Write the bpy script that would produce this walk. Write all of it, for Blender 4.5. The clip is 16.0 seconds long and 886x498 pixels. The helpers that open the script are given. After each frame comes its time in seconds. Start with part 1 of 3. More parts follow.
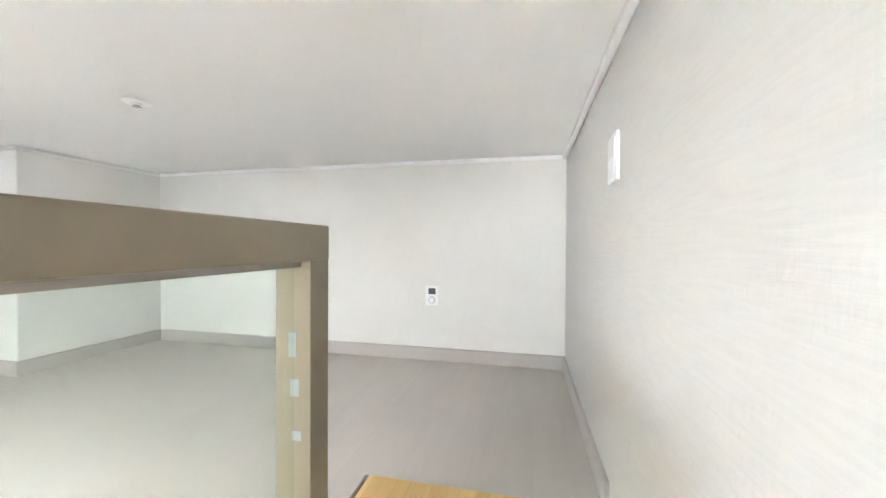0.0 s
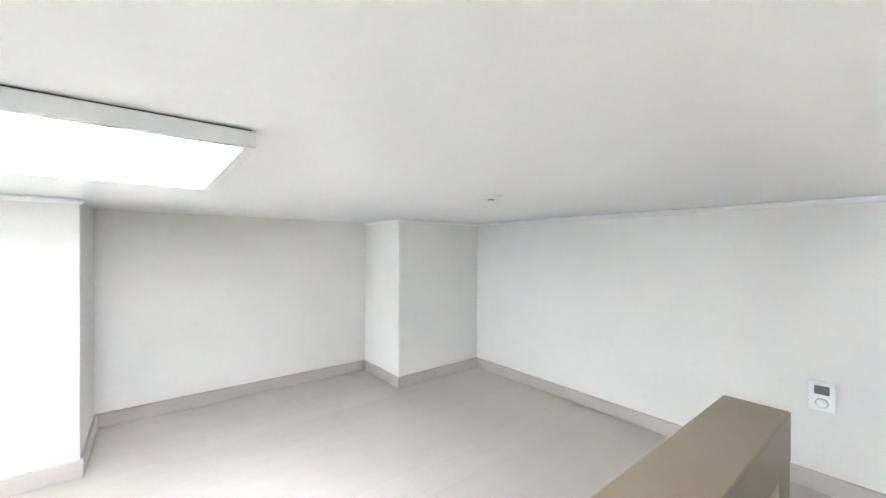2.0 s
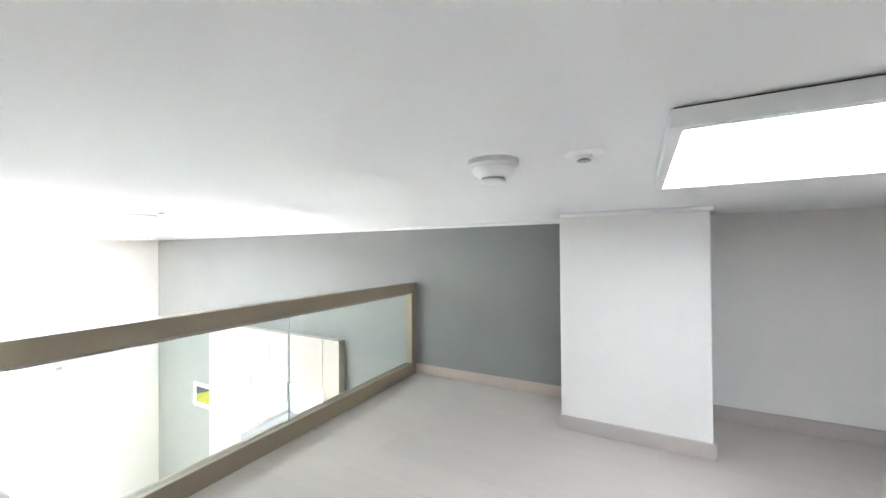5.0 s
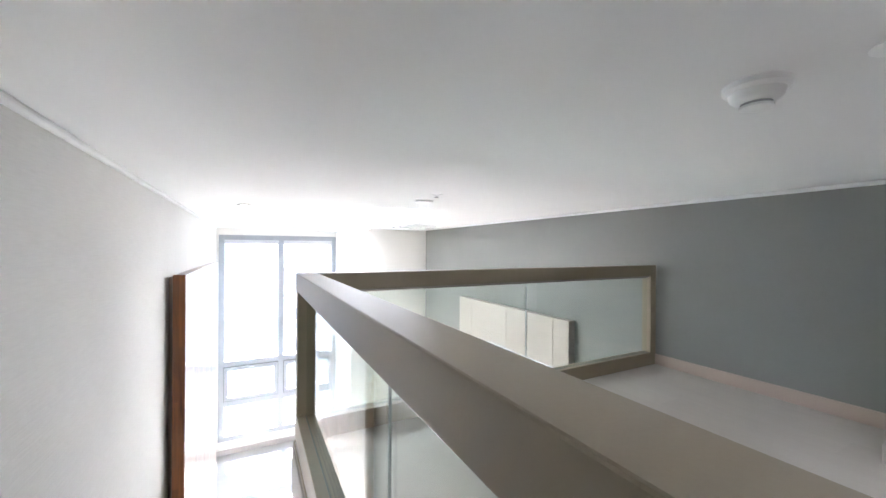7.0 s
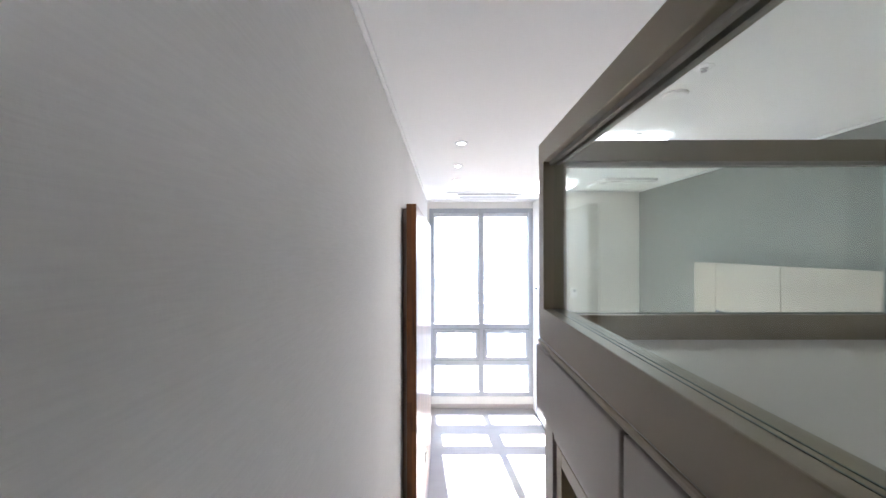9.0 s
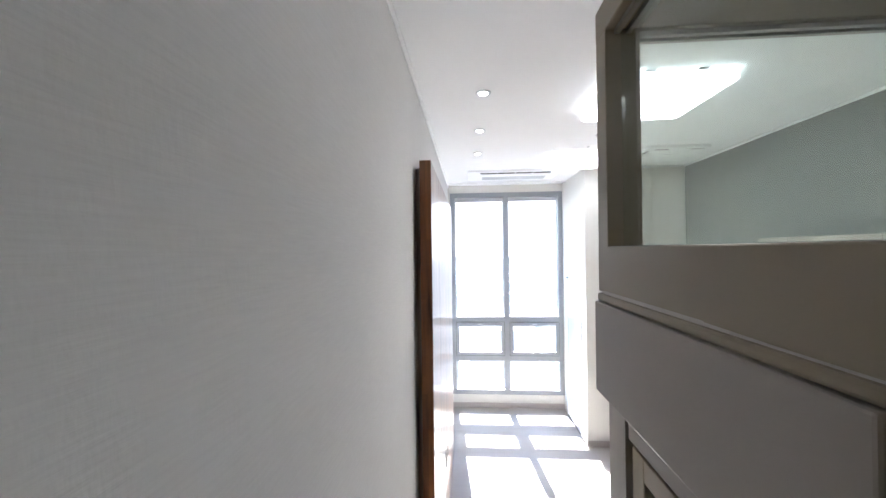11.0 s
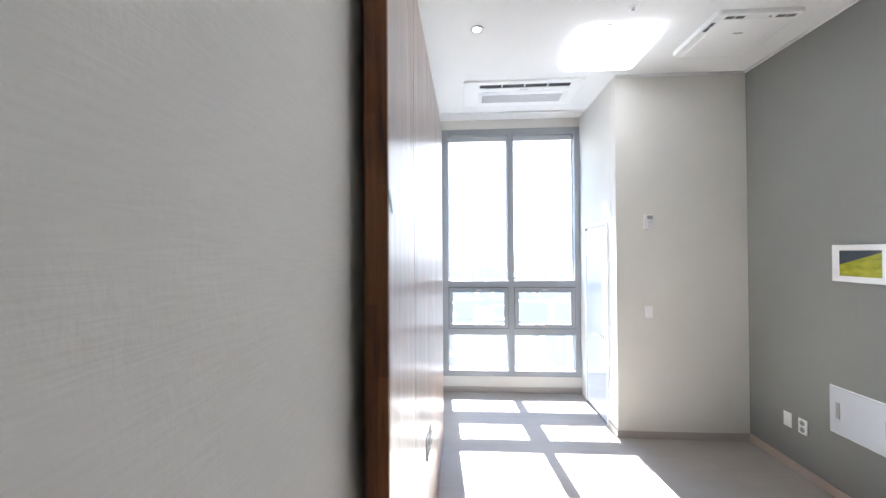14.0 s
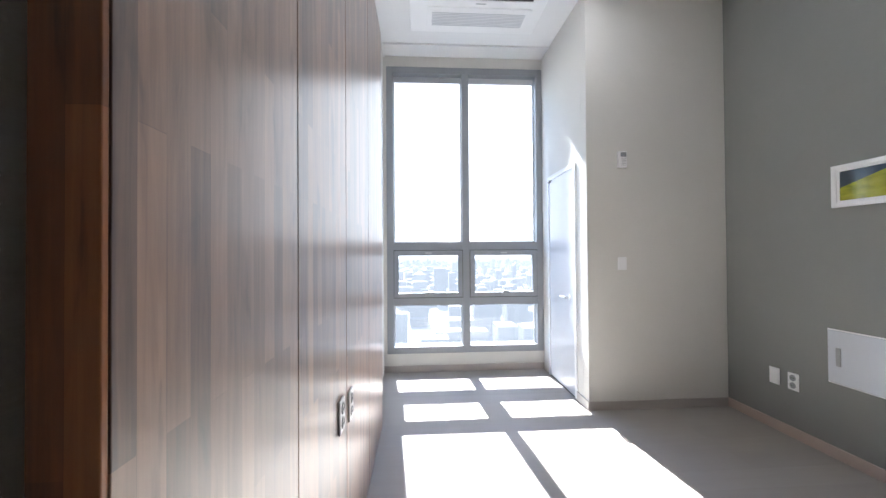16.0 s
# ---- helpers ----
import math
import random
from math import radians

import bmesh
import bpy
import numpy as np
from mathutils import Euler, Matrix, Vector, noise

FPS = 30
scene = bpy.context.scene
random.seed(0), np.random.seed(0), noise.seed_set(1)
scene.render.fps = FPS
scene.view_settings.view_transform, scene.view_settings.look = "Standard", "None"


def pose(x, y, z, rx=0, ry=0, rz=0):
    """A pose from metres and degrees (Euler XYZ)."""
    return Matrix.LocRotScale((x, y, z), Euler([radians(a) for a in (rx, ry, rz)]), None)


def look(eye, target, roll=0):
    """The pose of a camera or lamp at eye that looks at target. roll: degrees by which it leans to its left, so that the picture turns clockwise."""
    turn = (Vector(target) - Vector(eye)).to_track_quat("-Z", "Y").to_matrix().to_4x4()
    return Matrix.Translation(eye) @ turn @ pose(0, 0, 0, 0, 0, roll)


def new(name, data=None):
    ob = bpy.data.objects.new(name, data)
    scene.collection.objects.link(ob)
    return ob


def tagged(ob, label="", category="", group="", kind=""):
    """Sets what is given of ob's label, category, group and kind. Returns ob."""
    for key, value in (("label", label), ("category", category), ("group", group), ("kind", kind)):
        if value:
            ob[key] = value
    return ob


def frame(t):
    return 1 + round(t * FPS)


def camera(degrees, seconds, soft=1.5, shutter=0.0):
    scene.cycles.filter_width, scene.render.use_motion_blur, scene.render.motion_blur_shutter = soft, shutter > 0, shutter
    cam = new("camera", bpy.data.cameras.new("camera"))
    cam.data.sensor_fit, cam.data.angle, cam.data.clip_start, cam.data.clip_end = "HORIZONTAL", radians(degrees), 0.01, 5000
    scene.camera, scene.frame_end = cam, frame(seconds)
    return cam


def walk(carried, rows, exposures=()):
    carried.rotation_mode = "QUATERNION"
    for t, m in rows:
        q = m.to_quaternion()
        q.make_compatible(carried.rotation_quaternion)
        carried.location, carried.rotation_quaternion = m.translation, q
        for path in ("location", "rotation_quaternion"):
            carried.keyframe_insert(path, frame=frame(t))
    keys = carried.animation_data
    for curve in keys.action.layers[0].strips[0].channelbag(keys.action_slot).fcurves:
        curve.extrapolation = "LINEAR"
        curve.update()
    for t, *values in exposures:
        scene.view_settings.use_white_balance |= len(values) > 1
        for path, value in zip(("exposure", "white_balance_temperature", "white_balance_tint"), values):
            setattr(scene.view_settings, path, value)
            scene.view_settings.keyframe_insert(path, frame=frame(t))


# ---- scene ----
cam = camera(100.5, 16.0)
PATH = [
    (0, (0.203, 2.012, 3.029), (0.642, 0.061, 3.008), 0.3),
    (0.5, (0.271, 1.898, 3.18), (0.684, -0.059, 3.168), 0.5),
    (1, (0.388, 1.847, 3.283), (1.093, -0.025, 3.27), 0.3),
    (1.5, (0.469, 1.873, 3.295), (1.677, 0.279, 3.293), -0.3),
    (2, (0.520, 2.017, 3.308), (2.083, 0.770, 3.303), 0.2),
    (2.5, (0.519, 2.059, 3.324), (2.326, 1.2, 3.32), 0.1),
    (3, (0.559, 2.181, 3.314), (2.48, 1.625, 3.309), 0.1),
    (3.5, (0.593, 2.296, 3.311), (2.585, 2.118, 3.311), -0.1),
    (4, (0.615, 2.387, 3.309), (2.6, 2.628, 3.311), -0.1),
    (4.5, (0.61, 2.47, 3.313), (2.489, 3.156, 3.317), -0.0),
    (4.7, (0.605, 2.511, 3.311), (2.442, 3.3, 3.32), -0.2),
    (6.8, (0.503, 2.432, 3.206), (1.487, 4.173, 3.208), 0.1),
    (7, (0.475, 2.43, 3.176), (1.398, 4.204, 3.178), 0.3),
    (7.5, (0.421, 2.493, 3.086), (1.003, 4.406, 3.082), 0.1),
    (8, (0.349, 2.563, 2.98), (0.632, 4.543, 2.978), -0.4),
    (8.5, (0.335, 2.657, 2.83), (0.419, 4.655, 2.829), -0.2),
    (9, (0.302, 2.754, 2.695), (0.29, 4.754, 2.696), -0.1),
    (9.5, (0.288, 2.819, 2.638), (0.241, 4.818, 2.639), -0.2),
    (10, (0.31, 2.914, 2.649), (0.236, 4.912, 2.654), -0.5),
    (10.2, (0.314, 2.947, 2.638), (0.173, 4.942, 2.649), -0.7),
    (12.3, (0.316, 3.609, 2.132), (0.25, 5.608, 2.13), -0.7),
    (12.5, (0.307, 3.686, 2.088), (0.278, 5.685, 2.089), -0.7),
    (13, (0.325, 3.903, 1.925), (0.251, 5.902, 1.943), -0.4),
    (13.5, (0.312, 4.067, 1.874), (0.156, 6.061, 1.9), -0.1),
    (14, (0.323, 4.231, 1.801), (0.204, 6.227, 1.817), -0.4),
    (14.5, (0.374, 4.416, 1.634), (0.239, 6.411, 1.651), -0.5),
    (15, (0.365, 4.596, 1.566), (0.288, 6.595, 1.583), -0.3),
    (15.5, (0.37, 4.74, 1.448), (0.412, 6.739, 1.469), -0.1),
    (16, (0.398, 4.909, 1.306), (0.522, 6.905, 1.329), -0.4),
]
EXPOSURES = [(0.0, 6.85, 6300, 10), (1.5, 6.78, 6050, 10), (3.0, 6.38, 6000, 10), (4.7, 5.85, 5950, 10), (6.8, 5.05, 5950, 12), (7.5, 4.8, 6000, 14),
             (9.0, 4.32, 6000, 15), (10.2, 4.12, 6000, 14), (12.5, 3.98, 6050, 11), (14.0, 3.72, 6050, 11), (15.3, 3.52, 6050, 11), (16.0, 3.2, 6050, 12)]
walk(cam, [(t, look(e, g, r)) for t, e, g, r in PATH], EXPOSURES)

# ---- light: sky, sun, exposure ----
world = bpy.data.worlds.new("sky")
scene.world = world
world.use_nodes = True
wn = world.node_tree.nodes
sky = wn.new("ShaderNodeTexSky")
sky.sky_type = "NISHITA"
sky.sun_disc = False
sky.sun_elevation = radians(45.0)
sky.sun_rotation = radians(-5.4)
sky.dust_density = 0.25
wn["Background"].inputs["Strength"].default_value = 0.13
world.node_tree.links.new(sky.outputs["Color"], wn["Background"].inputs["Color"])
sun = new("sun", bpy.data.lights.new("sun", "SUN"))
sun.data.energy, sun.data.angle, sun.data.color = 5.0, radians(0.53), (1.0, 0.985, 0.965)
sun.matrix_world = look((-0.095 * 20, 20 + 9, 20), (0, 9, 0))
LAMP_POWER = 0.6      # emission of the large ceiling lamps
LOFT_POWER = 0.39

# ---- plan, in metres ----
CEIL = 3.50           # ceiling over the whole flat
LOFT = 2.38           # loft floor
GREY = 3.00           # painted feature wall
WIN_Y = 9.0           # inside of the window frame
BOX_X, BOX_Y = 1.785, 7.89
RAIL_X0, RAIL_X1 = 0.643, 0.725
RAIL_Y0, RAIL_Y1 = 4.035, 4.10
RAIL_START = 1.28
RAIL_TOP = 3.073

# ---- materials ----


def mat(name, color, rough=0.5, metal=0.0, **kw):
    m = bpy.data.materials.new(name)
    m.use_nodes = True
    b = m.node_tree.nodes["Principled BSDF"]
    b.inputs["Base Color"].default_value = (*color, 1)
    b.inputs["Roughness"].default_value = rough
    b.inputs["Metallic"].default_value = metal
    for key, value in kw.items():
        b.inputs[key.replace("_", " ")].default_value = value
    return m


def nodes_of(m):
    return m.node_tree.nodes, m.node_tree.links, m.node_tree.nodes["Principled BSDF"]


def add(m, kind, **inputs):
    n = m.node_tree.nodes.new(kind)
    for key, value in inputs.items():
        n.inputs[key.replace("_", " ")].default_value = value
    return n


def coords(m, scale=(1, 1, 1), turn=(0, 0, 0)):
    g = add(m, "ShaderNodeNewGeometry")
    mp = add(m, "ShaderNodeMapping")
    mp.inputs["Scale"].default_value = scale
    mp.inputs["Rotation"].default_value = [radians(a) for a in turn]
    m.node_tree.links.new(g.outputs["Position"], mp.inputs["Vector"])
    return mp.outputs["Vector"]


def ramp(m, source, stops):
    r = add(m, "ShaderNodeValToRGB")
    r.color_ramp.elements[0].position, r.color_ramp.elements[0].color = stops[0][0], (*stops[0][1], 1)
    r.color_ramp.elements[1].position, r.color_ramp.elements[1].color = stops[-1][0], (*stops[-1][1], 1)
    for p, c in stops[1:-1]:
        e = r.color_ramp.elements.new(p)
        e.color = (*c, 1)
    m.node_tree.links.new(source, r.inputs["Fac"])
    return r.outputs["Color"]


def shade(c, f):
    return tuple(min(1, v * f) for v in c)


def wallpaper(name, color, rough=0.75, weave=0.25, fine=420.0, spread=0.05, thread_tone=0.08, across=0.12):
    """Embossed paper: soft stains, a fine woven relief with horizontal threads."""
    m = mat(name, color, rough, Specular_IOR_Level=0.0)
    n, l, b = nodes_of(m)
    cloud = add(m, "ShaderNodeTexNoise", Scale=1.3, Detail=4.0)
    l.new(coords(m), cloud.inputs["Vector"])
    col = ramp(m, cloud.outputs["Fac"], [(0.3, shade(color, 1 - spread)), (0.7, shade(color, 1 + spread * 0.5))])
    thread = add(m, "ShaderNodeTexNoise", Scale=1.0, Detail=3.0)
    l.new(coords(m, (fine * across, fine * across, fine)), thread.inputs["Vector"])
    weft = add(m, "ShaderNodeTexNoise", Scale=1.0, Detail=2.0)
    l.new(coords(m, (fine * 0.6, fine * 0.6, fine * 0.25)), weft.inputs["Vector"])
    both = add(m, "ShaderNodeMath")
    l.new(thread.outputs["Fac"], both.inputs[0])
    l.new(weft.outputs["Fac"], both.inputs[1])
    mix = add(m, "ShaderNodeMixRGB")
    mix.blend_type = "MULTIPLY"
    mix.inputs["Fac"].default_value = thread_tone
    l.new(col, mix.inputs["Color1"])
    l.new(thread.outputs["Fac"], mix.inputs["Color2"])
    l.new(mix.outputs["Color"], b.inputs["Base Color"])
    bump = add(m, "ShaderNodeBump", Strength=weave, Distance=0.0015)
    l.new(both.outputs["Value"], bump.inputs["Height"])
    l.new(bump.outputs["Normal"], b.inputs["Normal"])
    return m


def paint(name, color, rough=0.4, spread=0.04, relief=0.05, scale=3.0):
    m = mat(name, color, rough)
    n, l, b = nodes_of(m)
    cloud = add(m, "ShaderNodeTexNoise", Scale=scale, Detail=5.0)
    l.new(coords(m), cloud.inputs["Vector"])
    l.new(ramp(m, cloud.outputs["Fac"], [(0.3, shade(color, 1 - spread)), (0.7, shade(color, 1 + spread))]), b.inputs["Base Color"])
    grain = add(m, "ShaderNodeTexNoise", Scale=220.0, Detail=2.0)
    l.new(coords(m), grain.inputs["Vector"])
    bump = add(m, "ShaderNodeBump", Strength=relief, Distance=0.001)
    l.new(grain.outputs["Fac"], bump.inputs["Height"])
    l.new(bump.outputs["Normal"], b.inputs["Normal"])
    return m


def plank_floor(name, color, along_x):
    """Pale wood-print vinyl planks 0.18 m wide with a soft streaked grain."""
    m = mat(name, color, 0.45)
    m.node_tree.nodes["Principled BSDF"].inputs["Specular IOR Level"].default_value = 0.25
    n, l, b = nodes_of(m)
    turn = (0, 0, 0) if along_x else (0, 0, 90)
    brick = add(m, "ShaderNodeTexBrick", Scale=1.0, Brick_Width=1.2, Row_Height=0.18, Mortar_Size=0.0012, Mortar_Smooth=0.3, Bias=0.0)
    brick.inputs["Color1"].default_value = (*shade(color, 0.965), 1)
    brick.inputs["Color2"].default_value = (*shade(color, 1.03), 1)
    brick.inputs["Mortar"].default_value = (*shade(color, 0.93), 1)
    l.new(coords(m, turn=turn), brick.inputs["Vector"])
    streak = add(m, "ShaderNodeTexNoise", Scale=1.0, Detail=6.0, Roughness=0.6)
    l.new(coords(m, (2.2, 24, 1) if along_x else (24, 2.2, 1)), streak.inputs["Vector"])
    cloud = add(m, "ShaderNodeTexNoise", Scale=1.6, Detail=3.0)
    l.new(coords(m), cloud.inputs["Vector"])
    fac = add(m, "ShaderNodeMath")
    fac.operation = "ADD"
    l.new(streak.outputs["Fac"], fac.inputs[0])
    l.new(cloud.outputs["Fac"], fac.inputs[1])
    half = add(m, "ShaderNodeMath")
    half.operation = "MULTIPLY"
    half.inputs[1].default_value = 0.5
    l.new(fac.outputs["Value"], half.inputs[0])
    tone = ramp(m, half.outputs["Value"], [(0.32, (0.90, 0.89, 0.88)), (0.5, (0.96, 0.955, 0.95)), (0.66, (1, 1, 1))])
    mix = add(m, "ShaderNodeMixRGB")
    mix.blend_type = "MULTIPLY"
    mix.inputs["Fac"].default_value = 1.0
    l.new(brick.outputs["Color"], mix.inputs["Color1"])
    l.new(tone, mix.inputs["Color2"])
    l.new(mix.outputs["Color"], b.inputs["Base Color"])
    rr = add(m, "ShaderNodeMapRange")
    rr.inputs["To Min"].default_value, rr.inputs["To Max"].default_value = 0.36, 0.52
    l.new(streak.outputs["Fac"], rr.inputs["Value"])
    l.new(rr.outputs["Result"], b.inputs["Roughness"])
    bump = add(m, "ShaderNodeBump", Strength=0.06, Distance=0.002)
    l.new(streak.outputs["Fac"], bump.inputs["Height"])
    l.new(bump.outputs["Normal"], b.inputs["Normal"])
    return m


def stave_wood(name, dark, light, rough, face):
    """Edge-glued wooden staves about 45 mm wide, upright. face 'x': a face seen along x, so staves step along y; else along x."""
    m = mat(name, light, rough)
    n, l, b = nodes_of(m)
    g = add(m, "ShaderNodeNewGeometry")
    sep = add(m, "ShaderNodeSeparateXYZ")
    l.new(g.outputs["Position"], sep.inputs["Vector"])
    com = add(m, "ShaderNodeCombineXYZ")
    l.new(sep.outputs["Z"], com.inputs["X"])
    l.new(sep.outputs["Y" if face == "x" else "X"], com.inputs["Y"])
    brick = add(m, "ShaderNodeTexBrick", Scale=1.0, Brick_Width=0.55, Row_Height=0.045 if face == "x" else 0.036, Mortar_Size=0.0003, Mortar_Smooth=0.2, Bias=0.0)
    brick.offset, brick.offset_frequency, brick.squash = 0.37, 2, 1.0
    brick.inputs["Color1"].default_value = (0, 0, 0, 1)
    brick.inputs["Color2"].default_value = (1, 1, 1, 1)
    brick.inputs["Mortar"].default_value = (0.05, 0.05, 0.05, 1)
    l.new(com.outputs["Vector"], brick.inputs["Vector"])
    grain = add(m, "ShaderNodeTexNoise", Scale=1.0, Detail=7.0, Roughness=0.62, Distortion=0.6)
    sc = add(m, "ShaderNodeMapping")
    sc.inputs["Scale"].default_value = (3.0, 70.0, 1.0)
    l.new(com.outputs["Vector"], sc.inputs["Vector"])
    l.new(sc.outputs["Vector"], grain.inputs["Vector"])
    mixf = add(m, "ShaderNodeMixRGB")
    mixf.inputs["Fac"].default_value = 0.6
    l.new(brick.outputs["Color"], mixf.inputs["Color1"])
    l.new(grain.outputs["Fac"], mixf.inputs["Color2"])
    heart = add(m, "ShaderNodeTexNoise", Scale=1.0, Detail=4.0, Roughness=0.55, Distortion=0.8)
    hs = add(m, "ShaderNodeMapping")
    hs.inputs["Scale"].default_value = (3.2, 17.0, 1.0)
    l.new(com.outputs["Vector"], hs.inputs["Vector"])
    l.new(hs.outputs["Vector"], heart.inputs["Vector"])
    heart_tone = ramp(m, heart.outputs["Fac"], [(0.30, (0.35, 0.30, 0.28)), (0.42, (0.85, 0.83, 0.82)), (0.55, (1, 1, 1))])
    mid = tuple((a + c) / 2 for a, c in zip(dark, light))
    streaked = add(m, "ShaderNodeMixRGB")
    streaked.blend_type = "MULTIPLY"
    streaked.inputs["Fac"].default_value = 0.9 if name != "golden_pine" else 0.25
    l.new(ramp(m, mixf.outputs["Color"], [(0.18, dark), (0.5, mid), (0.8, light)]), streaked.inputs["Color1"])
    l.new(heart_tone, streaked.inputs["Color2"])
    l.new(streaked.outputs["Color"], b.inputs["Base Color"])
    bump = add(m, "ShaderNodeBump", Strength=0.12, Distance=0.001)
    l.new(grain.outputs["Fac"], bump.inputs["Height"])
    l.new(bump.outputs["Normal"], b.inputs["Normal"])
    return m


CREAM = wallpaper("cream_wallpaper", (0.80, 0.785, 0.755), 0.72, 0.15)
CREAM_SIDE = wallpaper("cream_woven_wallpaper", (0.79, 0.775, 0.75), 0.62, 0.45, 170.0, 0.04, 0.12, 0.08)
CREAM_WARM = wallpaper("warm_cream_wallpaper", (0.73, 0.712, 0.672), 0.72, 0.15)
CEILING = wallpaper("ceiling_paper", (0.82, 0.82, 0.82), 0.8, 0.08, 420.0, 0.012, 0.02)
GREYWALL = wallpaper("grey_wallpaper", (0.275, 0.281, 0.268), 0.7, 0.3)
FLOOR = plank_floor("pale_plank_floor", (0.38, 0.352, 0.318), True)
LOFT_FLOOR = plank_floor("pale_loft_planks", (0.52, 0.482, 0.445), False)
SKIRT = paint("taupe_baseboard_film", (0.46, 0.42, 0.395), 0.4)
SKIRT_ROSE = paint("rose_beige_baseboard_film", (0.50, 0.40, 0.35), 0.4)
WHITE = paint("white_moulding", (0.82, 0.82, 0.82), 0.45)
WHITE.node_tree.nodes["Principled BSDF"].inputs["Specular IOR Level"].default_value = 0.0
TAUPE = paint("taupe_lacquer", (0.275, 0.229, 0.162), 0.38, 0.05, 0.08)
TAUPE_PANEL = paint("taupe_cabinet_board", (0.33, 0.297, 0.265), 0.45, 0.04, 0.06)
BEIGE_PANEL = paint("beige_cabinet_board", (0.44, 0.39, 0.34), 0.42, 0.04, 0.05)
DARK = mat("dark_recess", (0.03, 0.028, 0.025), 0.6)
DARK_DOOR = paint("dark_brown_door", (0.10, 0.085, 0.075), 0.4)
PLASTIC = paint("white_plastic", (0.86, 0.86, 0.86), 0.32, 0.02, 0.02)
PLASTIC_GREY = paint("grey_plastic", (0.35, 0.36, 0.37), 0.4)
GLOSS_WHITE = mat("white_gloss_film", (0.60, 0.63, 0.68), 0.22)
LCD_PALE = mat("pale_display", (0.30, 0.32, 0.34), 0.2)
LCD = mat("display_glass", (0.10, 0.11, 0.12), 0.15)
CHROME = mat("brushed_steel", (0.62, 0.62, 0.62), 0.25, 1.0)
HANDLE_GREY = mat("grey_cast_metal", (0.34, 0.35, 0.36), 0.35, 0.4)
DARK_METAL = mat("dark_grey_metal", (0.10, 0.105, 0.11), 0.35, 0.6)
ALU = paint("grey_window_frame", (0.30, 0.315, 0.335), 0.38, 0.03, 0.03)
GASKET = mat("black_rubber_gasket", (0.05, 0.055, 0.06), 0.6)
ALU_LIGHT = paint("pale_window_gasket", (0.55, 0.56, 0.58), 0.45)
WOOD_FACE = stave_wood("walnut_stave_face", (0.045, 0.020, 0.011), (0.35, 0.195, 0.115), 0.58, "x")
WOOD_FACE.node_tree.nodes["Principled BSDF"].inputs["Coat Weight"].default_value = 1.0
WOOD_FACE.node_tree.nodes["Principled BSDF"].inputs["Coat Roughness"].default_value = 0.3
WOOD_EDGE = stave_wood("walnut_stave_edge", (0.075, 0.022, 0.007), (0.34, 0.125, 0.036), 0.42, "y")
PINE = stave_wood("golden_pine", (0.55, 0.33, 0.10), (0.74, 0.52, 0.22), 0.4, "y")
TAPE = mat("pale_blue_tape", (0.25, 0.52, 0.62), 0.5)
MIRROR = mat("mirror", (0.9, 0.93, 0.95), 0.01, 1.0)


def clear_glass(name, tint, gloss=1.0):
    """Thin clear glazing: it lets light straight through, tinted, and mirrors by Fresnel."""
    m = bpy.data.materials.new(name)
    m.use_nodes = True
    n, l = m.node_tree.nodes, m.node_tree.links
    n.remove(n["Principled BSDF"])
    clear, mirror = n.new("ShaderNodeBsdfTransparent"), n.new("ShaderNodeBsdfGlossy")
    clear.inputs["Color"].default_value = (*tint, 1)
    mirror.inputs["Roughness"].default_value = 0.0
    facing, mix = n.new("ShaderNodeLayerWeight"), n.new("ShaderNodeMixShader")
    steep, gain = n.new("ShaderNodeMath"), n.new("ShaderNodeMath")
    facing.inputs["Blend"].default_value = 0.5
    steep.operation, steep.inputs[1].default_value = "POWER", 5.0
    gain.operation, gain.inputs[1].default_value, gain.inputs[2].default_value = "MULTIPLY_ADD", 0.9 * gloss, 0.035 * gloss
    l.new(facing.outputs["Facing"], steep.inputs[0])
    l.new(steep.outputs["Value"], gain.inputs[0])
    l.new(gain.outputs["Value"], mix.inputs["Fac"])
    l.new(clear.outputs["BSDF"], mix.inputs[1])
    l.new(mirror.outputs["BSDF"], mix.inputs[2])
    l.new(mix.outputs["Shader"], n["Material Output"].inputs["Surface"])
    return m


GLASS = clear_glass("rail_glass", (0.94, 0.975, 0.955))
WINDOW_GLASS = clear_glass("window_glass", (0.985, 0.993, 0.99), 0.8)
JOINT_PALE = mat("clear_silicone", (0.30, 0.33, 0.32), 0.3)
GLASS_EDGE = mat("glass_edge_sealant", (0.10, 0.125, 0.115), 0.3)


def glow(name, color, power):
    m = mat(name, (0.9, 0.9, 0.9), 0.4)
    n, l, b = nodes_of(m)
    b.inputs["Emission Color"].default_value = (*color, 1)
    b.inputs["Emission Strength"].default_value = power
    return m


LAMP = glow("lamp_diffuser", (0.98, 0.99, 1.0), LAMP_POWER)
LOFT_LAMP = glow("loft_lamp_diffuser", (0.98, 0.99, 1.0), LOFT_POWER)
LAMP_RIM = glow("lamp_translucent_rim", (0.98, 0.99, 1.0), 0.3)
SPOT = glow("downlight_bulb", (1.0, 0.97, 0.93), 1.0)

# ---- mesh helpers ----


def mesh_of(bm, name, material):
    me = bpy.data.meshes.new(name)
    bmesh.ops.recalc_face_normals(bm, faces=bm.faces)
    bm.to_mesh(me)
    bm.free()
    me.materials.append(material)
    return me


def put_box(bm, a, b, bevel=0.0, segments=2):
    """A box from corner a to corner b added to bm."""
    lo = [min(p, q) for p, q in zip(a, b)]
    hi = [max(p, q) for p, q in zip(a, b)]
    r = bmesh.ops.create_cube(bm, size=1.0)
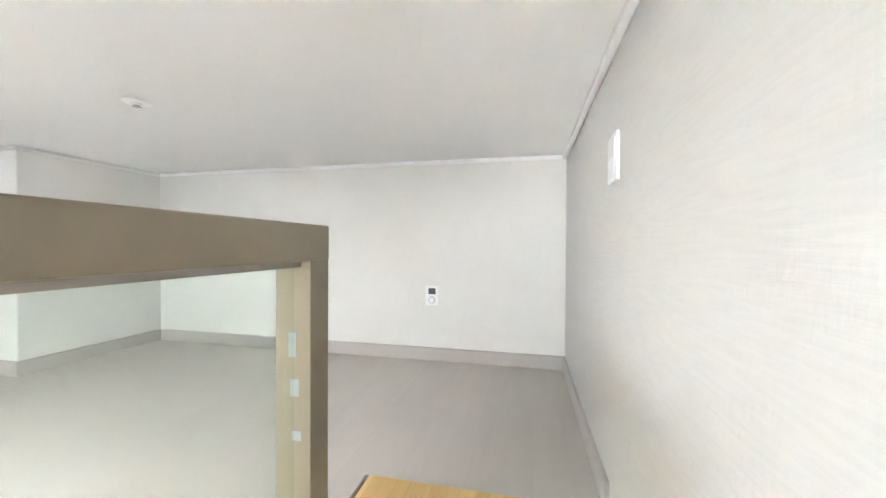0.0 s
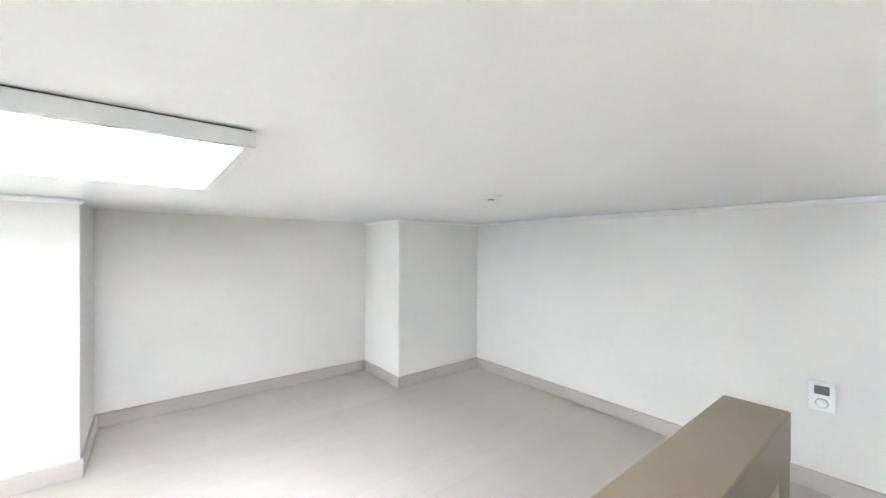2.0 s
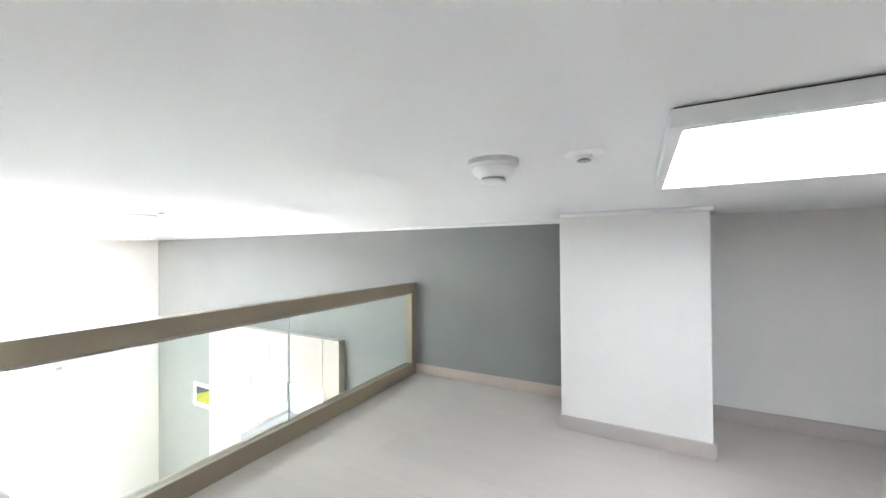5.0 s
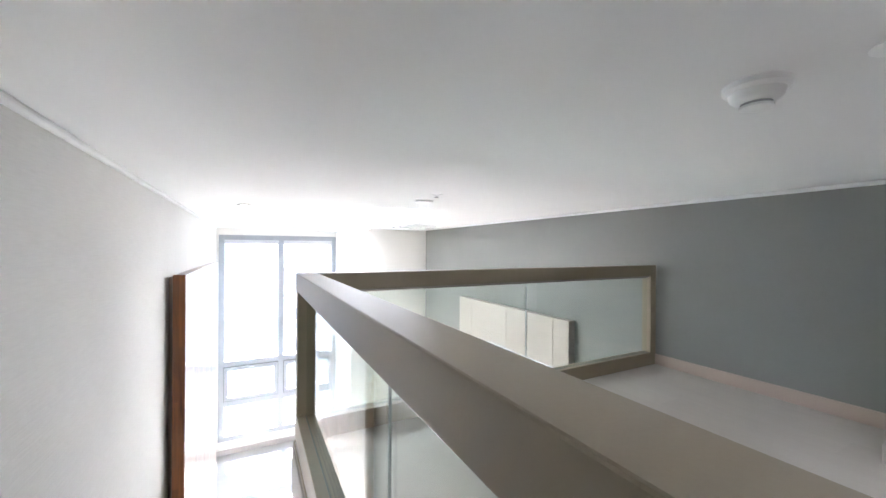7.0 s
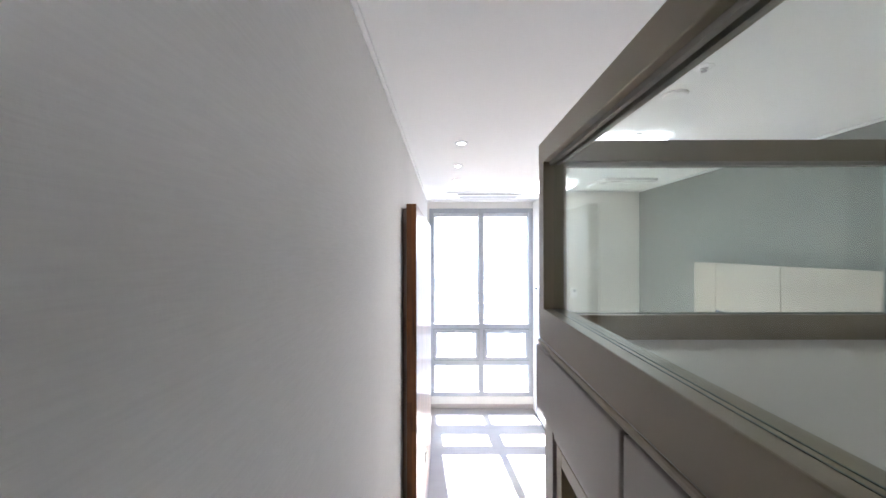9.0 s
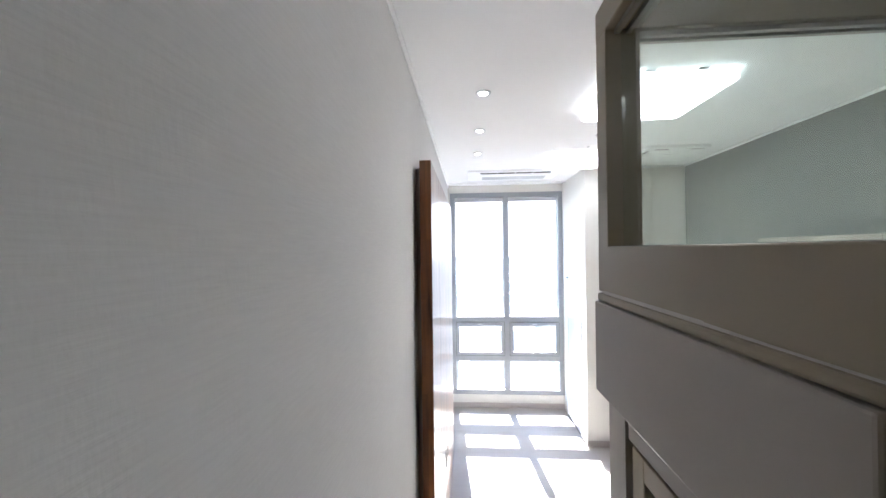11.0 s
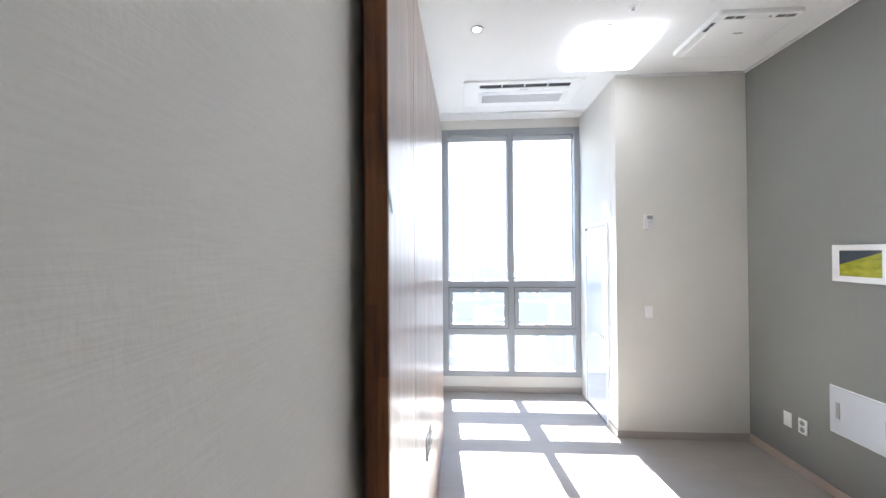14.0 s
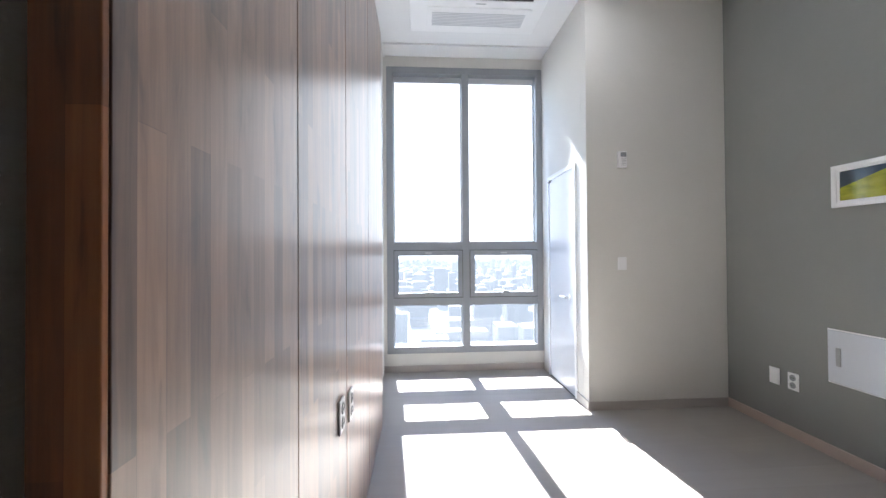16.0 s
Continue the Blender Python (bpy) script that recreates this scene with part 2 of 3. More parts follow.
    for v in r["verts"]:
        v.co = Vector([lo[i] + (v.co[i] + 0.5) * (hi[i] - lo[i]) for i in range(3)])
    if bevel:
        edges = {e for v in r["verts"] for e in v.link_edges}
        bmesh.ops.bevel(bm, geom=list(edges), offset=bevel, segments=segments, affect="EDGES", profile=0.5)
    return bm


def boxes(*list_of, bevel=0.0):
    bm = bmesh.new()
    for a, b in list_of:
        put_box(bm, a, b, bevel)
    return bm


def turned(profile, segments=32):
    """A body of revolution round z from (radius, z) pairs."""
    bm = bmesh.new()
    rings = []
    for r, z in profile:
        rings.append([bm.verts.new((r * math.cos(2 * math.pi * i / segments), r * math.sin(2 * math.pi * i / segments), z)) for i in range(segments)])
    for p, q in zip(rings, rings[1:]):
        for i in range(segments):
            bm.faces.new((p[i], p[(i + 1) % segments], q[(i + 1) % segments], q[i]))
    bm.faces.new(rings[0])
    bm.faces.new(rings[-1])
    return bm


def rounded_slab(x0, x1, y0, y1, z0, z1, radius, rim=0.006, steps=8):
    """A flat slab with rounded plan corners and a softened lower edge."""
    bm = bmesh.new()

    def ring(inset, z):
        vs = []
        r = max(radius - inset, 0.001)
        for cx, cy, a0 in ((x1 - radius, y1 - radius, 0), (x0 + radius, y1 - radius, 90), (x0 + radius, y0 + radius, 180), (x1 - radius, y0 + radius, 270)):
            for k in range(steps + 1):
                a = radians(a0 + 90 * k / steps)
                vs.append(bm.verts.new((cx + r * math.cos(a), cy + r * math.sin(a), z)))
        return vs
    rows = [ring(0, z1), ring(0, z0 + rim), ring(rim * 0.3, z0 + rim * 0.3), ring(rim, z0)]
    for p, q in zip(rows, rows[1:]):
        for i in range(len(p)):
            j = (i + 1) % len(p)
            bm.faces.new((p[i], p[j], q[j], q[i]))
    bm.faces.new(rows[0])
    bm.faces.new(rows[-1])
    return bm


def tube(points, radius, segments=10):
    """A bent round bar through the points."""
    bm = bmesh.new()
    pts = [Vector(p) for p in points]
    rings = []
    for i, p in enumerate(pts):
        d = (pts[min(i + 1, len(pts) - 1)] - pts[max(i - 1, 0)]).normalized()
        side = d.cross(Vector((0, 0, 1)))
        side = side.normalized() if side.length > 1e-4 else Vector((1, 0, 0))
        up = side.cross(d)
        rings.append([bm.verts.new(p + radius * (math.cos(2 * math.pi * k / segments) * side + math.sin(2 * math.pi * k / segments) * up)) for k in range(segments)])
    for p, q in zip(rings, rings[1:]):
        for k in range(segments):
            bm.faces.new((p[k], p[(k + 1) % segments], q[(k + 1) % segments], q[k]))
    bm.faces.new(rings[0])
    bm.faces.new(rings[-1])
    return bm


def structure(name, bm, material, label="", category=""):
    ob = new(name, mesh_of(bm, name, material))
    return tagged(ob, label, category, "", "structure")


def thing(name, at, label, category, group=""):
    """An Empty at the thing's base, which carries its parts."""
    ob = new(name)
    ob.empty_display_size = 0.1
    ob.location = at
    return tagged(ob, label, category, group)


def part(name, bm, material, parent, label="", smooth=False):
    """Links bm, given in world places, as one mesh under a thing or a part."""
    top = parent
    shift = Vector((0, 0, 0))
    while top is not None:
        shift += top.location
        top = top.parent
    bmesh.ops.translate(bm, vec=-shift, verts=bm.verts)
    me = mesh_of(bm, name, material)
    if smooth:
        for p in me.polygons:
            p.use_smooth = True
        me.set_sharp_from_angle(angle=radians(35))
    ob = new(name, me)
    ob.parent = parent
    if label:
        tagged(ob, label)
    return ob


def moved(bm, x, y, z):
    bmesh.ops.translate(bm, vec=(x, y, z), verts=bm.verts)
    return bm


def spun(bm, m):
    bmesh.ops.transform(bm, matrix=m, verts=bm.verts)
    return bm


# ---- the large structure ----
structure("floor", boxes(((-0.2, -0.2, -0.12), (3.3, 9.25, 0))), FLOOR, "pale grey-beige wood-print plank floor of the living room", "floor")
structure("ceiling", boxes(((-0.2, -0.2, CEIL), (3.3, 9.25, CEIL + 0.15))), CEILING, "white papered ceiling over loft and living room", "ceiling")
structure("wall_west", boxes(((-0.2, -0.2, 0), (0, 9.25, CEIL))), CREAM_SIDE, "long wall with off-white woven wallpaper beside the stairs", "wall")
structure("wall_south", boxes(((0, -0.2, 0), (3.3, 0, CEIL))), CREAM, "off-white papered back wall of the loft", "wall")
structure("wall_alcove", boxes(((3.10, 0.0, 0), (3.3, 2.55, CEIL))), CREAM, "cream papered wall at the back of the loft alcove", "wall")
structure("wall_east", boxes(((GREY, 2.55, 0), (3.3, 9.0, CEIL))), GREYWALL, "grey papered feature wall", "wall")
structure("pillar_1", boxes(((2.612, 0.0, 0), (3.10, 0.722, CEIL)), bevel=0.004), CREAM, "cream papered corner pier on the loft", "pillar")
structure("pillar_2", boxes(((2.594, 2.235, 0), (GREY + 0.08, 2.884, CEIL)), bevel=0.004), CREAM, "cream papered square column on the loft", "pillar")

# window wall with its opening
bm = boxes(((-0.2, WIN_Y, 0), (0.03, WIN_Y + 0.25, CEIL)), ((1.792, WIN_Y, 0), (3.3, WIN_Y + 0.25, CEIL)),
           ((0.03, WIN_Y, 0), (1.792, WIN_Y + 0.25, 0.198)), ((0.03, WIN_Y, 3.385), (1.792, WIN_Y + 0.25, CEIL)))
structure("wall_north", bm, CREAM_WARM, "cream papered wall round the tall window", "wall")
# the boxed-in closet beside the window
DOOR_Y0, DOOR_Y1, DOOR_Z = 8.14, 8.79, 2.085
bm = boxes(((BOX_X, BOX_Y, 0), (GREY, BOX_Y + 0.1, CEIL)), bevel=0.003)
structure("wall_closet_front", bm, CREAM_WARM, "cream papered front of the boxed-in closet", "wall")
bm = boxes(((BOX_X, BOX_Y + 0.1, 0), (BOX_X + 0.1, DOOR_Y0, CEIL)), ((BOX_X, DOOR_Y1, 0), (BOX_X + 0.1, WIN_Y, CEIL)),
           ((BOX_X, DOOR_Y0, DOOR_Z), (BOX_X + 0.1, DOOR_Y1, CEIL)))
structure("wall_closet_side", bm, CREAM_WARM, "cream papered side of the closet beside the window", "wall")

# loft slab and its floor finish
structure("loft_slab", boxes(((0.66, 0.0, 2.13), (GREY, 4.06, LOFT - 0.012)), ((0.0, 0.0, 2.13), (0.66, 1.02, LOFT - 0.012))), TAUPE_PANEL, "taupe loft slab over the kitchen side", "slab")
structure("floor_landing", boxes(((0.0, 0.0, LOFT - 0.012), (0.64, 1.05, LOFT))), LOFT_FLOOR, "pale wood-print planks at the stair head", "floor")
structure("floor_loft", boxes(((0.64, 0.0, LOFT - 0.012), (3.10, 4.058, LOFT))), LOFT_FLOOR, "pale wood-print plank floor of the loft", "floor")
# the wall that carries the loft beside the stairs, with a door recess
bm = boxes(((0.665, 1.05, 0), (0.765, 3.05, 2.13)), ((0.665, 4.006, 0), (0.765, 4.10, 2.13)), ((0.665, 3.05, 2.06), (0.765, 3.988, 2.13)))
structure("wall_understairs", bm, TAUPE_PANEL, "taupe panelled wall under the loft edge", "wall")

# baseboards
H = 0.072
T = 0.012


def skirting(name, runs, z, material, label):
    bm = bmesh.new()
    for x0, y0, x1, y1 in runs:
        put_box(bm, (x0, y0, z), (x1, y1, z + H), 0.002, 1)
    return structure(name, bm, material, label, "baseboard")


for run in [(0.0, 0.0, 2.612 - T, T), (2.612 - T, 0.0, 2.612, 0.722 + T), (2.612, 0.722, 3.10 - T, 0.722 + T),
            (3.10 - T, 0.722, 3.10, 2.235 - T), (2.594, 2.235 - T, 3.10, 2.235),
            (2.594 - T, 2.235 - T, 2.594, 2.884 + T), (2.594, 2.884, GREY, 2.884 + T), (0.0, T, T, 1.05)]:
    skirting("baseboard_loft", [run], LOFT, SKIRT, "taupe baseboard along a loft wall")
skirting("baseboard_grey_wall_loft", [(GREY - T, 2.884 + T, GREY, RAIL_Y0)], LOFT, SKIRT_ROSE, "rose-beige baseboard along the grey loft wall")
skirting("baseboard_closet", [(BOX_X, BOX_Y - T, GREY - T, BOX_Y), (BOX_X - T, BOX_Y - T, BOX_X, DOOR_Y0 - 0.035), (0.0, WIN_Y - T, BOX_X, WIN_Y)], 0.0, SKIRT, "taupe baseboard round closet and window")
skirting("baseboard_grey_wall", [(GREY - T, 6.657, GREY, BOX_Y), (GREY - T, 0.0, GREY, 4.75)], 0.0, SKIRT_ROSE, "rose-beige baseboard along the grey feature wall")

# ceiling moulding
M = 0.022


def moulding(name, runs):
    bm = bmesh.new()
    for x0, y0, x1, y1 in runs:
        put_box(bm, (x0, y0, CEIL - M), (x1, y1, CEIL), 0.007, 2)
    return structure(name, bm, WHITE, "narrow white ceiling moulding", "moulding")


moulding("trim_ceiling_west", [(0.0, 0.0, M, WIN_Y)])
moulding("trim_ceiling_loft", [(M, 0.0, 2.612, M), (2.612 - 0.014, 0.014, 2.612, 0.722)])
moulding("trim_ceiling_pier", [(2.612 - 0.014, 0.722, 3.10, 0.722 + 0.014)])
moulding("trim_ceiling_column", [(2.594 - 0.012, 2.235 - 0.012, 2.594, 2.884)])
moulding("trim_ceiling_east", [(GREY - M, 2.884, GREY, BOX_Y)])
moulding("trim_ceiling_closet", [(BOX_X, BOX_Y - 0.012, GREY - M, BOX_Y), (M, 8.735, BOX_X, 8.747)])

# ---- window ----
window = thing("window_1", (0.91, WIN_Y, 0.2), "tall grey aluminium window with two small awning sashes", "window")
window["kind"] = "structure"
WX0, WX1, WZ0, WZ1 = 0.033, 1.789, 0.200, 3.383
MX0, MX1 = 0.872, 0.950
TR1, TR2, FW = (1.342, 1.429), (0.728, 0.812), 0.074
YF, YB = WIN_Y - 0.004, WIN_Y + 0.15
part("frame_jamb", boxes(((WX0, YF, WZ0), (WX0 + FW, YB, WZ1)), bevel=0.003), ALU, window)
part("frame_jamb", boxes(((WX1 - FW, YF, WZ0), (WX1, YB, WZ1)), bevel=0.003), ALU, window)
part("frame_head", boxes(((WX0 + FW, YF + 0.001, WZ1 - FW), (WX1 - FW, YB, WZ1)), bevel=0.003), ALU, window)
part("frame_sill", boxes(((WX0 + FW, YF + 0.001, WZ0), (WX1 - FW, YB, WZ0 + FW)), bevel=0.003), ALU, window)
part("mullion", boxes(((MX0, YF + 0.002, WZ0 + FW), (MX1, YB, WZ1 - FW)), bevel=0.003), ALU, window)
for x0, x1 in ((WX0 + FW, MX0), (MX1, WX1 - FW)):
    part("transom", boxes(((x0, YF + 0.003, TR1[0]), (x1, YB, TR1[1])), bevel=0.003), ALU, window)
    part("transom", boxes(((x0, YF + 0.003, TR2[0]), (x1, YB, TR2[1])), bevel=0.003), ALU, window)
    # fixed lights with a pale gasket
    for z0, z1 in ((TR1[1], WZ1 - FW), (WZ0 + FW, TR2[0])):
        g = 0.012
        part("glazing_bead", boxes(((x0, WIN_Y + 0.085, z0), (x0 + g, WIN_Y + 0.11, z1)), ((x1 - g, WIN_Y + 0.085, z0), (x1, WIN_Y + 0.11, z1)),
                                   ((x0 + g, WIN_Y + 0.085, z0), (x1 - g, WIN_Y + 0.11, z0 + g)), ((x0 + g, WIN_Y + 0.085, z1 - (0.06 if z1 > 3 else g)), (x1 - g, WIN_Y + 0.11, z1))), ALU_LIGHT, window)
        part("pane", boxes(((x0 + 0.004, WIN_Y + 0.094, z0 + 0.004), (x1 - 0.004, WIN_Y + 0.100, z1 - 0.004))), WINDOW_GLASS, window)
    # awning sash
    z0, z1 = TR2[1], TR1[0]
    s = part("sash", boxes(((x0 + 0.006, WIN_Y - 0.022, z0 + 0.008), (x0 + 0.052, WIN_Y + 0.06, z1 - 0.008)), ((x1 - 0.052, WIN_Y - 0.022, z0 + 0.008), (x1 - 0.006, WIN_Y + 0.06, z1 - 0.008)),
                           ((x0 + 0.052, WIN_Y - 0.021, z0 + 0.008), (x1 - 0.052, WIN_Y + 0.06, z0 + 0.056)), ((x0 + 0.052, WIN_Y - 0.021, z1 - 0.060), (x1 - 0.052, WIN_Y + 0.06, z1 - 0.008)), bevel=0.004), ALU, window)
    part("pane", boxes(((x0 + 0.048, WIN_Y + 0.02, z0 + 0.05), (x1 - 0.048, WIN_Y + 0.026, z1 - 0.055))), WINDOW_GLASS, s)
    g = 0.007
    part("gasket", boxes(((x0, WIN_Y - 0.006, z0), (x0 + g, WIN_Y + 0.05, z1)), ((x1 - g, WIN_Y - 0.006, z0), (x1, WIN_Y + 0.05, z1)),
                         ((x0 + g, WIN_Y - 0.006, z0), (x1 - g, WIN_Y + 0.05, z0 + g)), ((x0 + g, WIN_Y - 0.006, z1 - g), (x1 - g, WIN_Y + 0.05, z1))), GASKET, window, "dark rubber gasket round the sash")
    part("inner_gasket", boxes(((x0 + 0.050, WIN_Y - 0.0235, z0 + 0.052), (x0 + 0.054, WIN_Y - 0.010, z1 - 0.056)), ((x1 - 0.054, WIN_Y - 0.0235, z0 + 0.052), (x1 - 0.050, WIN_Y - 0.010, z1 - 0.056)),
                               ((x0 + 0.054, WIN_Y - 0.0235, z0 + 0.052), (x1 - 0.054, WIN_Y - 0.010, z0 + 0.057)), ((x0 + 0.054, WIN_Y - 0.0235, z1 - 0.061), (x1 - 0.054, WIN_Y - 0.010, z1 - 0.056))), GASKET, s, "dark glazing gasket")
    xm = (x0 + x1) / 2
    part("handle", boxes(((xm - 0.05, WIN_Y - 0.034, z0 + 0.022), (xm + 0.05, WIN_Y - 0.020, z0 + 0.046)), ((xm - 0.012, WIN_Y - 0.060, z0 + 0.028), (xm + 0.012, WIN_Y - 0.032, z0 + 0.075)), ((xm - 0.012, WIN_Y - 0.062, z0 + 0.058), (xm + 0.055, WIN_Y - 0.046, z0 + 0.078)), bevel=0.004), HANDLE_GREY, s, "small grey cam handle")
    part("catch", boxes(((xm - 0.035, WIN_Y - 0.030, z1 - 0.040), (xm + 0.035, WIN_Y - 0.020, z1 - 0.026)), bevel=0.002), ALU_LIGHT, s)

# ---- closet door ----
door = thing("door_1", (BOX_X, DOOR_Y0, 0), "closed white glossy closet door with a steel lever", "door")
door["kind"] = "structure"
part("door_frame", boxes(((BOX_X - 0.008, DOOR_Y0 - 0.03, 0), (BOX_X + 0.1, DOOR_Y0 + 0.012, DOOR_Z + 0.03)), ((BOX_X - 0.008, DOOR_Y1 - 0.012, 0), (BOX_X + 0.1, DOOR_Y1 + 0.03, DOOR_Z + 0.03)),
                         ((BOX_X - 0.008, DOOR_Y0 + 0.012, DOOR_Z - 0.012), (BOX_X + 0.1, DOOR_Y1 - 0.012, DOOR_Z + 0.03)), bevel=0.002), WHITE, door)
leaf = part("door_leaf", boxes(((BOX_X - 0.002, DOOR_Y0 + 0.016, 0.008), (BOX_X + 0.036, DOOR_Y1 - 0.016, DOOR_Z - 0.016)), bevel=0.002), GLOSS_WHITE, door)
rose = turned([(0.026, 0.0), (0.026, 0.006), (0.012, 0.010), (0.012, 0.045), (0.016, 0.050)], 20)
part("door_handle", moved(spun(rose, Matrix.Rotation(radians(-90), 4, "Y")), BOX_X - 0.002, 8.255, 0.888), CHROME, leaf, "round steel rose", True)
part("lever", boxes(((BOX_X - 0.062, 8.245, 0.880), (BOX_X - 0.045, 8.36, 0.897)), bevel=0.005), CHROME, leaf, "straight steel lever")
part("hinge", boxes(((BOX_X - 0.014, DOOR_Y1 - 0.075, 2.045), (BOX_X - 0.003, DOOR_Y1 - 0.004, 2.062)), bevel=0.002), DARK, door, "dark door stay at the top corner")
part("threshold", boxes(((BOX_X - 0.006, DOOR_Y0 + 0.012, 0.0), (BOX_X + 0.1, DOOR_Y1 - 0.012, 0.006))), DARK, door)

# ---- loft railing ----


def lean(bm):
    """The stair side of the railing stands a little out of square and out of level, as built."""
    for v in bm.verts:
        k = (v.co.y - 4.10) / 2.8
        v.co.x += 0.020 * k
        v.co.z += 0.003 * k
    return bm



railing = thing("loft_railing", (RAIL_X0, RAIL_START, LOFT), "taupe framed loft railing with clear glass panes", "railing")
OZ0, OZS, OZ1 = 2.466, 2.487, 2.998      # glass from, beside the stairs, to
part("top_rail", lean(boxes(((RAIL_X0, RAIL_START, OZ1), (RAIL_X1, RAIL_Y1, RAIL_TOP)), bevel=0.003)), TAUPE, railing)
part("top_rail", boxes(((RAIL_X1 + 0.0005, RAIL_Y0, OZ1), (GREY, RAIL_Y1 - 0.0005, RAIL_TOP - 0.0005)), bevel=0.003), TAUPE, railing)
part("bottom_rail", lean(boxes(((RAIL_X0, RAIL_START, 2.376), (RAIL_X1, RAIL_Y1, OZS)), bevel=0.003)), TAUPE, railing)
part("bottom_rail", boxes(((RAIL_X1 + 0.0005, RAIL_Y0, 2.376), (GREY, RAIL_Y1 - 0.0005, OZ0 - 0.0005)), bevel=0.003), TAUPE, railing)
for x0, x1, y0, y1 in ((RAIL_X0, RAIL_X1, RAIL_START, RAIL_START + 0.07), (RAIL_X0, RAIL_X1, RAIL_Y0, RAIL_Y1), (GREY - 0.06, GREY, RAIL_Y0, RAIL_Y1)):
    part("post", (lean if x1 < 1 else (lambda q: q))(boxes(((x0 + 0.0008, y0 + 0.0008, OZ0 - 0.01), (x1 - 0.0008, y1 - 0.0008, OZ1 + 0.01)), bevel=0.002)), TAUPE, railing)
# glazing channel strips and panes
xc, yc = (RAIL_X0 + RAIL_X1) / 2, (RAIL_Y0 + RAIL_Y1) / 2
for y0, y1 in ((RAIL_START + 0.07, 2.998), (3.002, RAIL_Y0)):
    part("pane", lean(boxes(((xc - 0.005, y0 + 0.001, OZS - 0.01), (xc + 0.005, y1 - 0.001, OZ1 + 0.01)), bevel=0.0008)), GLASS, railing, "clear glass pane")
for x0, x1 in ((RAIL_X1, 1.858), (1.862, GREY - 0.06)):
    part("pane", boxes(((x0 + 0.001, yc - 0.005, OZ0 - 0.01), (x1 - 0.001, yc + 0.005, OZ1 + 0.01)), bevel=0.0008), GLASS, railing, "clear glass pane")
part("glass_joint", lean(boxes(((xc - 0.0022, 2.9978, OZS), (xc + 0.0022, 3.0022, OZ1)))), GLASS_EDGE, railing, "dark green glass joint")
part("glass_joint", boxes(((1.8587, yc - 0.0055, OZ0), (1.8613, yc + 0.0055, OZ1))), JOINT_PALE, railing, "thin clear silicone joint")
for side in (-1, 1):
    part("glazing_strip", lean(boxes(((xc + side * 0.0065 - 0.0012, RAIL_START + 0.07, OZS - 0.004), (xc + side * 0.0065 + 0.0012, RAIL_Y0, OZS + 0.001)))), GLASS_EDGE, railing)
    part("glazing_strip", lean(boxes(((xc + side * 0.013 - 0.006, RAIL_START + 0.07, OZ1 - 0.012), (xc + side * 0.013 + 0.006, RAIL_Y0, OZ1 + 0.004)))), TAUPE_PANEL, railing)
    part("glazing_strip", boxes(((RAIL_X1, yc + side * 0.0065 - 0.0012, OZ0 - 0.004), (GREY - 0.06, yc + side * 0.0065 + 0.0012, OZ0 + 0.001))), GLASS_EDGE, railing)
    part("glazing_strip", boxes(((RAIL_X1, yc + side * 0.013 - 0.006, OZ1 - 0.012), (GREY - 0.06, yc + side * 0.013 + 0.006, OZ1 + 0.004))), TAUPE_PANEL, railing)

for k, (z, h) in enumerate(((2.80, 0.05), (2.72, 0.035), (2.63, 0.02))):
    part("sticker_scrap", boxes(((xc - 0.028 - 0.006 * k, RAIL_START + 0.0692, z), (xc - 0.010 - 0.004 * k, RAIL_START + 0.0705, z + h)), bevel=0.0002), PLASTIC_GREY, railing, "torn grey sticker scrap")

# ---- fascia under the railing ----
fascia = thing("loft_fascia", (0.624, 1.06, 2.13), "taupe board fascia along the loft edge", "fascia")
FX, FY, FTOP = 0.630, 4.092, 2.352
part("board", boxes(((FX, 1.06, 2.13), (0.66, 3.438, FTOP)), bevel=0.004), TAUPE_PANEL, fascia)
part("board", boxes(((FX, 3.452, 2.13), (0.66, FY, FTOP)), bevel=0.004), TAUPE_PANEL, fascia)
part("board", boxes(((0.661, 4.065, 2.13), (GREY, FY - 0.001, FTOP)), bevel=0.004), TAUPE_PANEL, fascia)
part("groove", boxes(((FX + 0.012, 3.4385, 2.14), (0.659, 3.4515, FTOP - 0.004))), DARK, fascia)
part("cap_strip", boxes(((FX + 0.005, 1.06, FTOP + 0.0015), (0.662, FY - 0.004, 2.3735)), bevel=0.006), TAUPE, fascia, "rounded taupe cap strip")
part("cap_strip", boxes(((0.663, 4.066, FTOP + 0.0015), (GREY, FY - 0.005, 2.3730)), bevel=0.006), TAUPE, fascia, "rounded taupe cap strip")

# door under the loft
under = thing("door_2", (0.70, 3.05, 0), "dark brown door in a taupe frame under the loft", "door")
under["kind"] = "structure"
part("door_frame", boxes(((0.672, 3.935, 0), (0.765, 3.988, 2.045)), ((0.672, 3.05, 0), (0.765, 3.10, 2.045)), ((0.672, 3.10, 1.995), (0.765, 3.935, 2.045)), bevel=0.003), TAUPE, under)
part("door_leaf", boxes(((0.735, 3.10, 0.006), (0.755, 3.935, 1.995)), bevel=0.003), DARK_DOOR, under)

# ---- stairs ----
stairs = thing("stairs", (0.0, 1.05, 0), "narrow stairs with golden pine treads up to the loft", "stairs")
STEPS, RUN = 12, 0.30
RISE = LOFT / (STEPS + 0.0)
for i in range(STEPS):
    z = LOFT - i * RISE
    y0 = 1.05 + i * RUN
    part("tread", boxes(((0.004, y0, z - 0.03 + (0.004 if i == 0 else 0)), (0.628, y0 + RUN + 0.02, z + (0.004 if i == 0 else 0))), bevel=0.006), PINE, stairs)
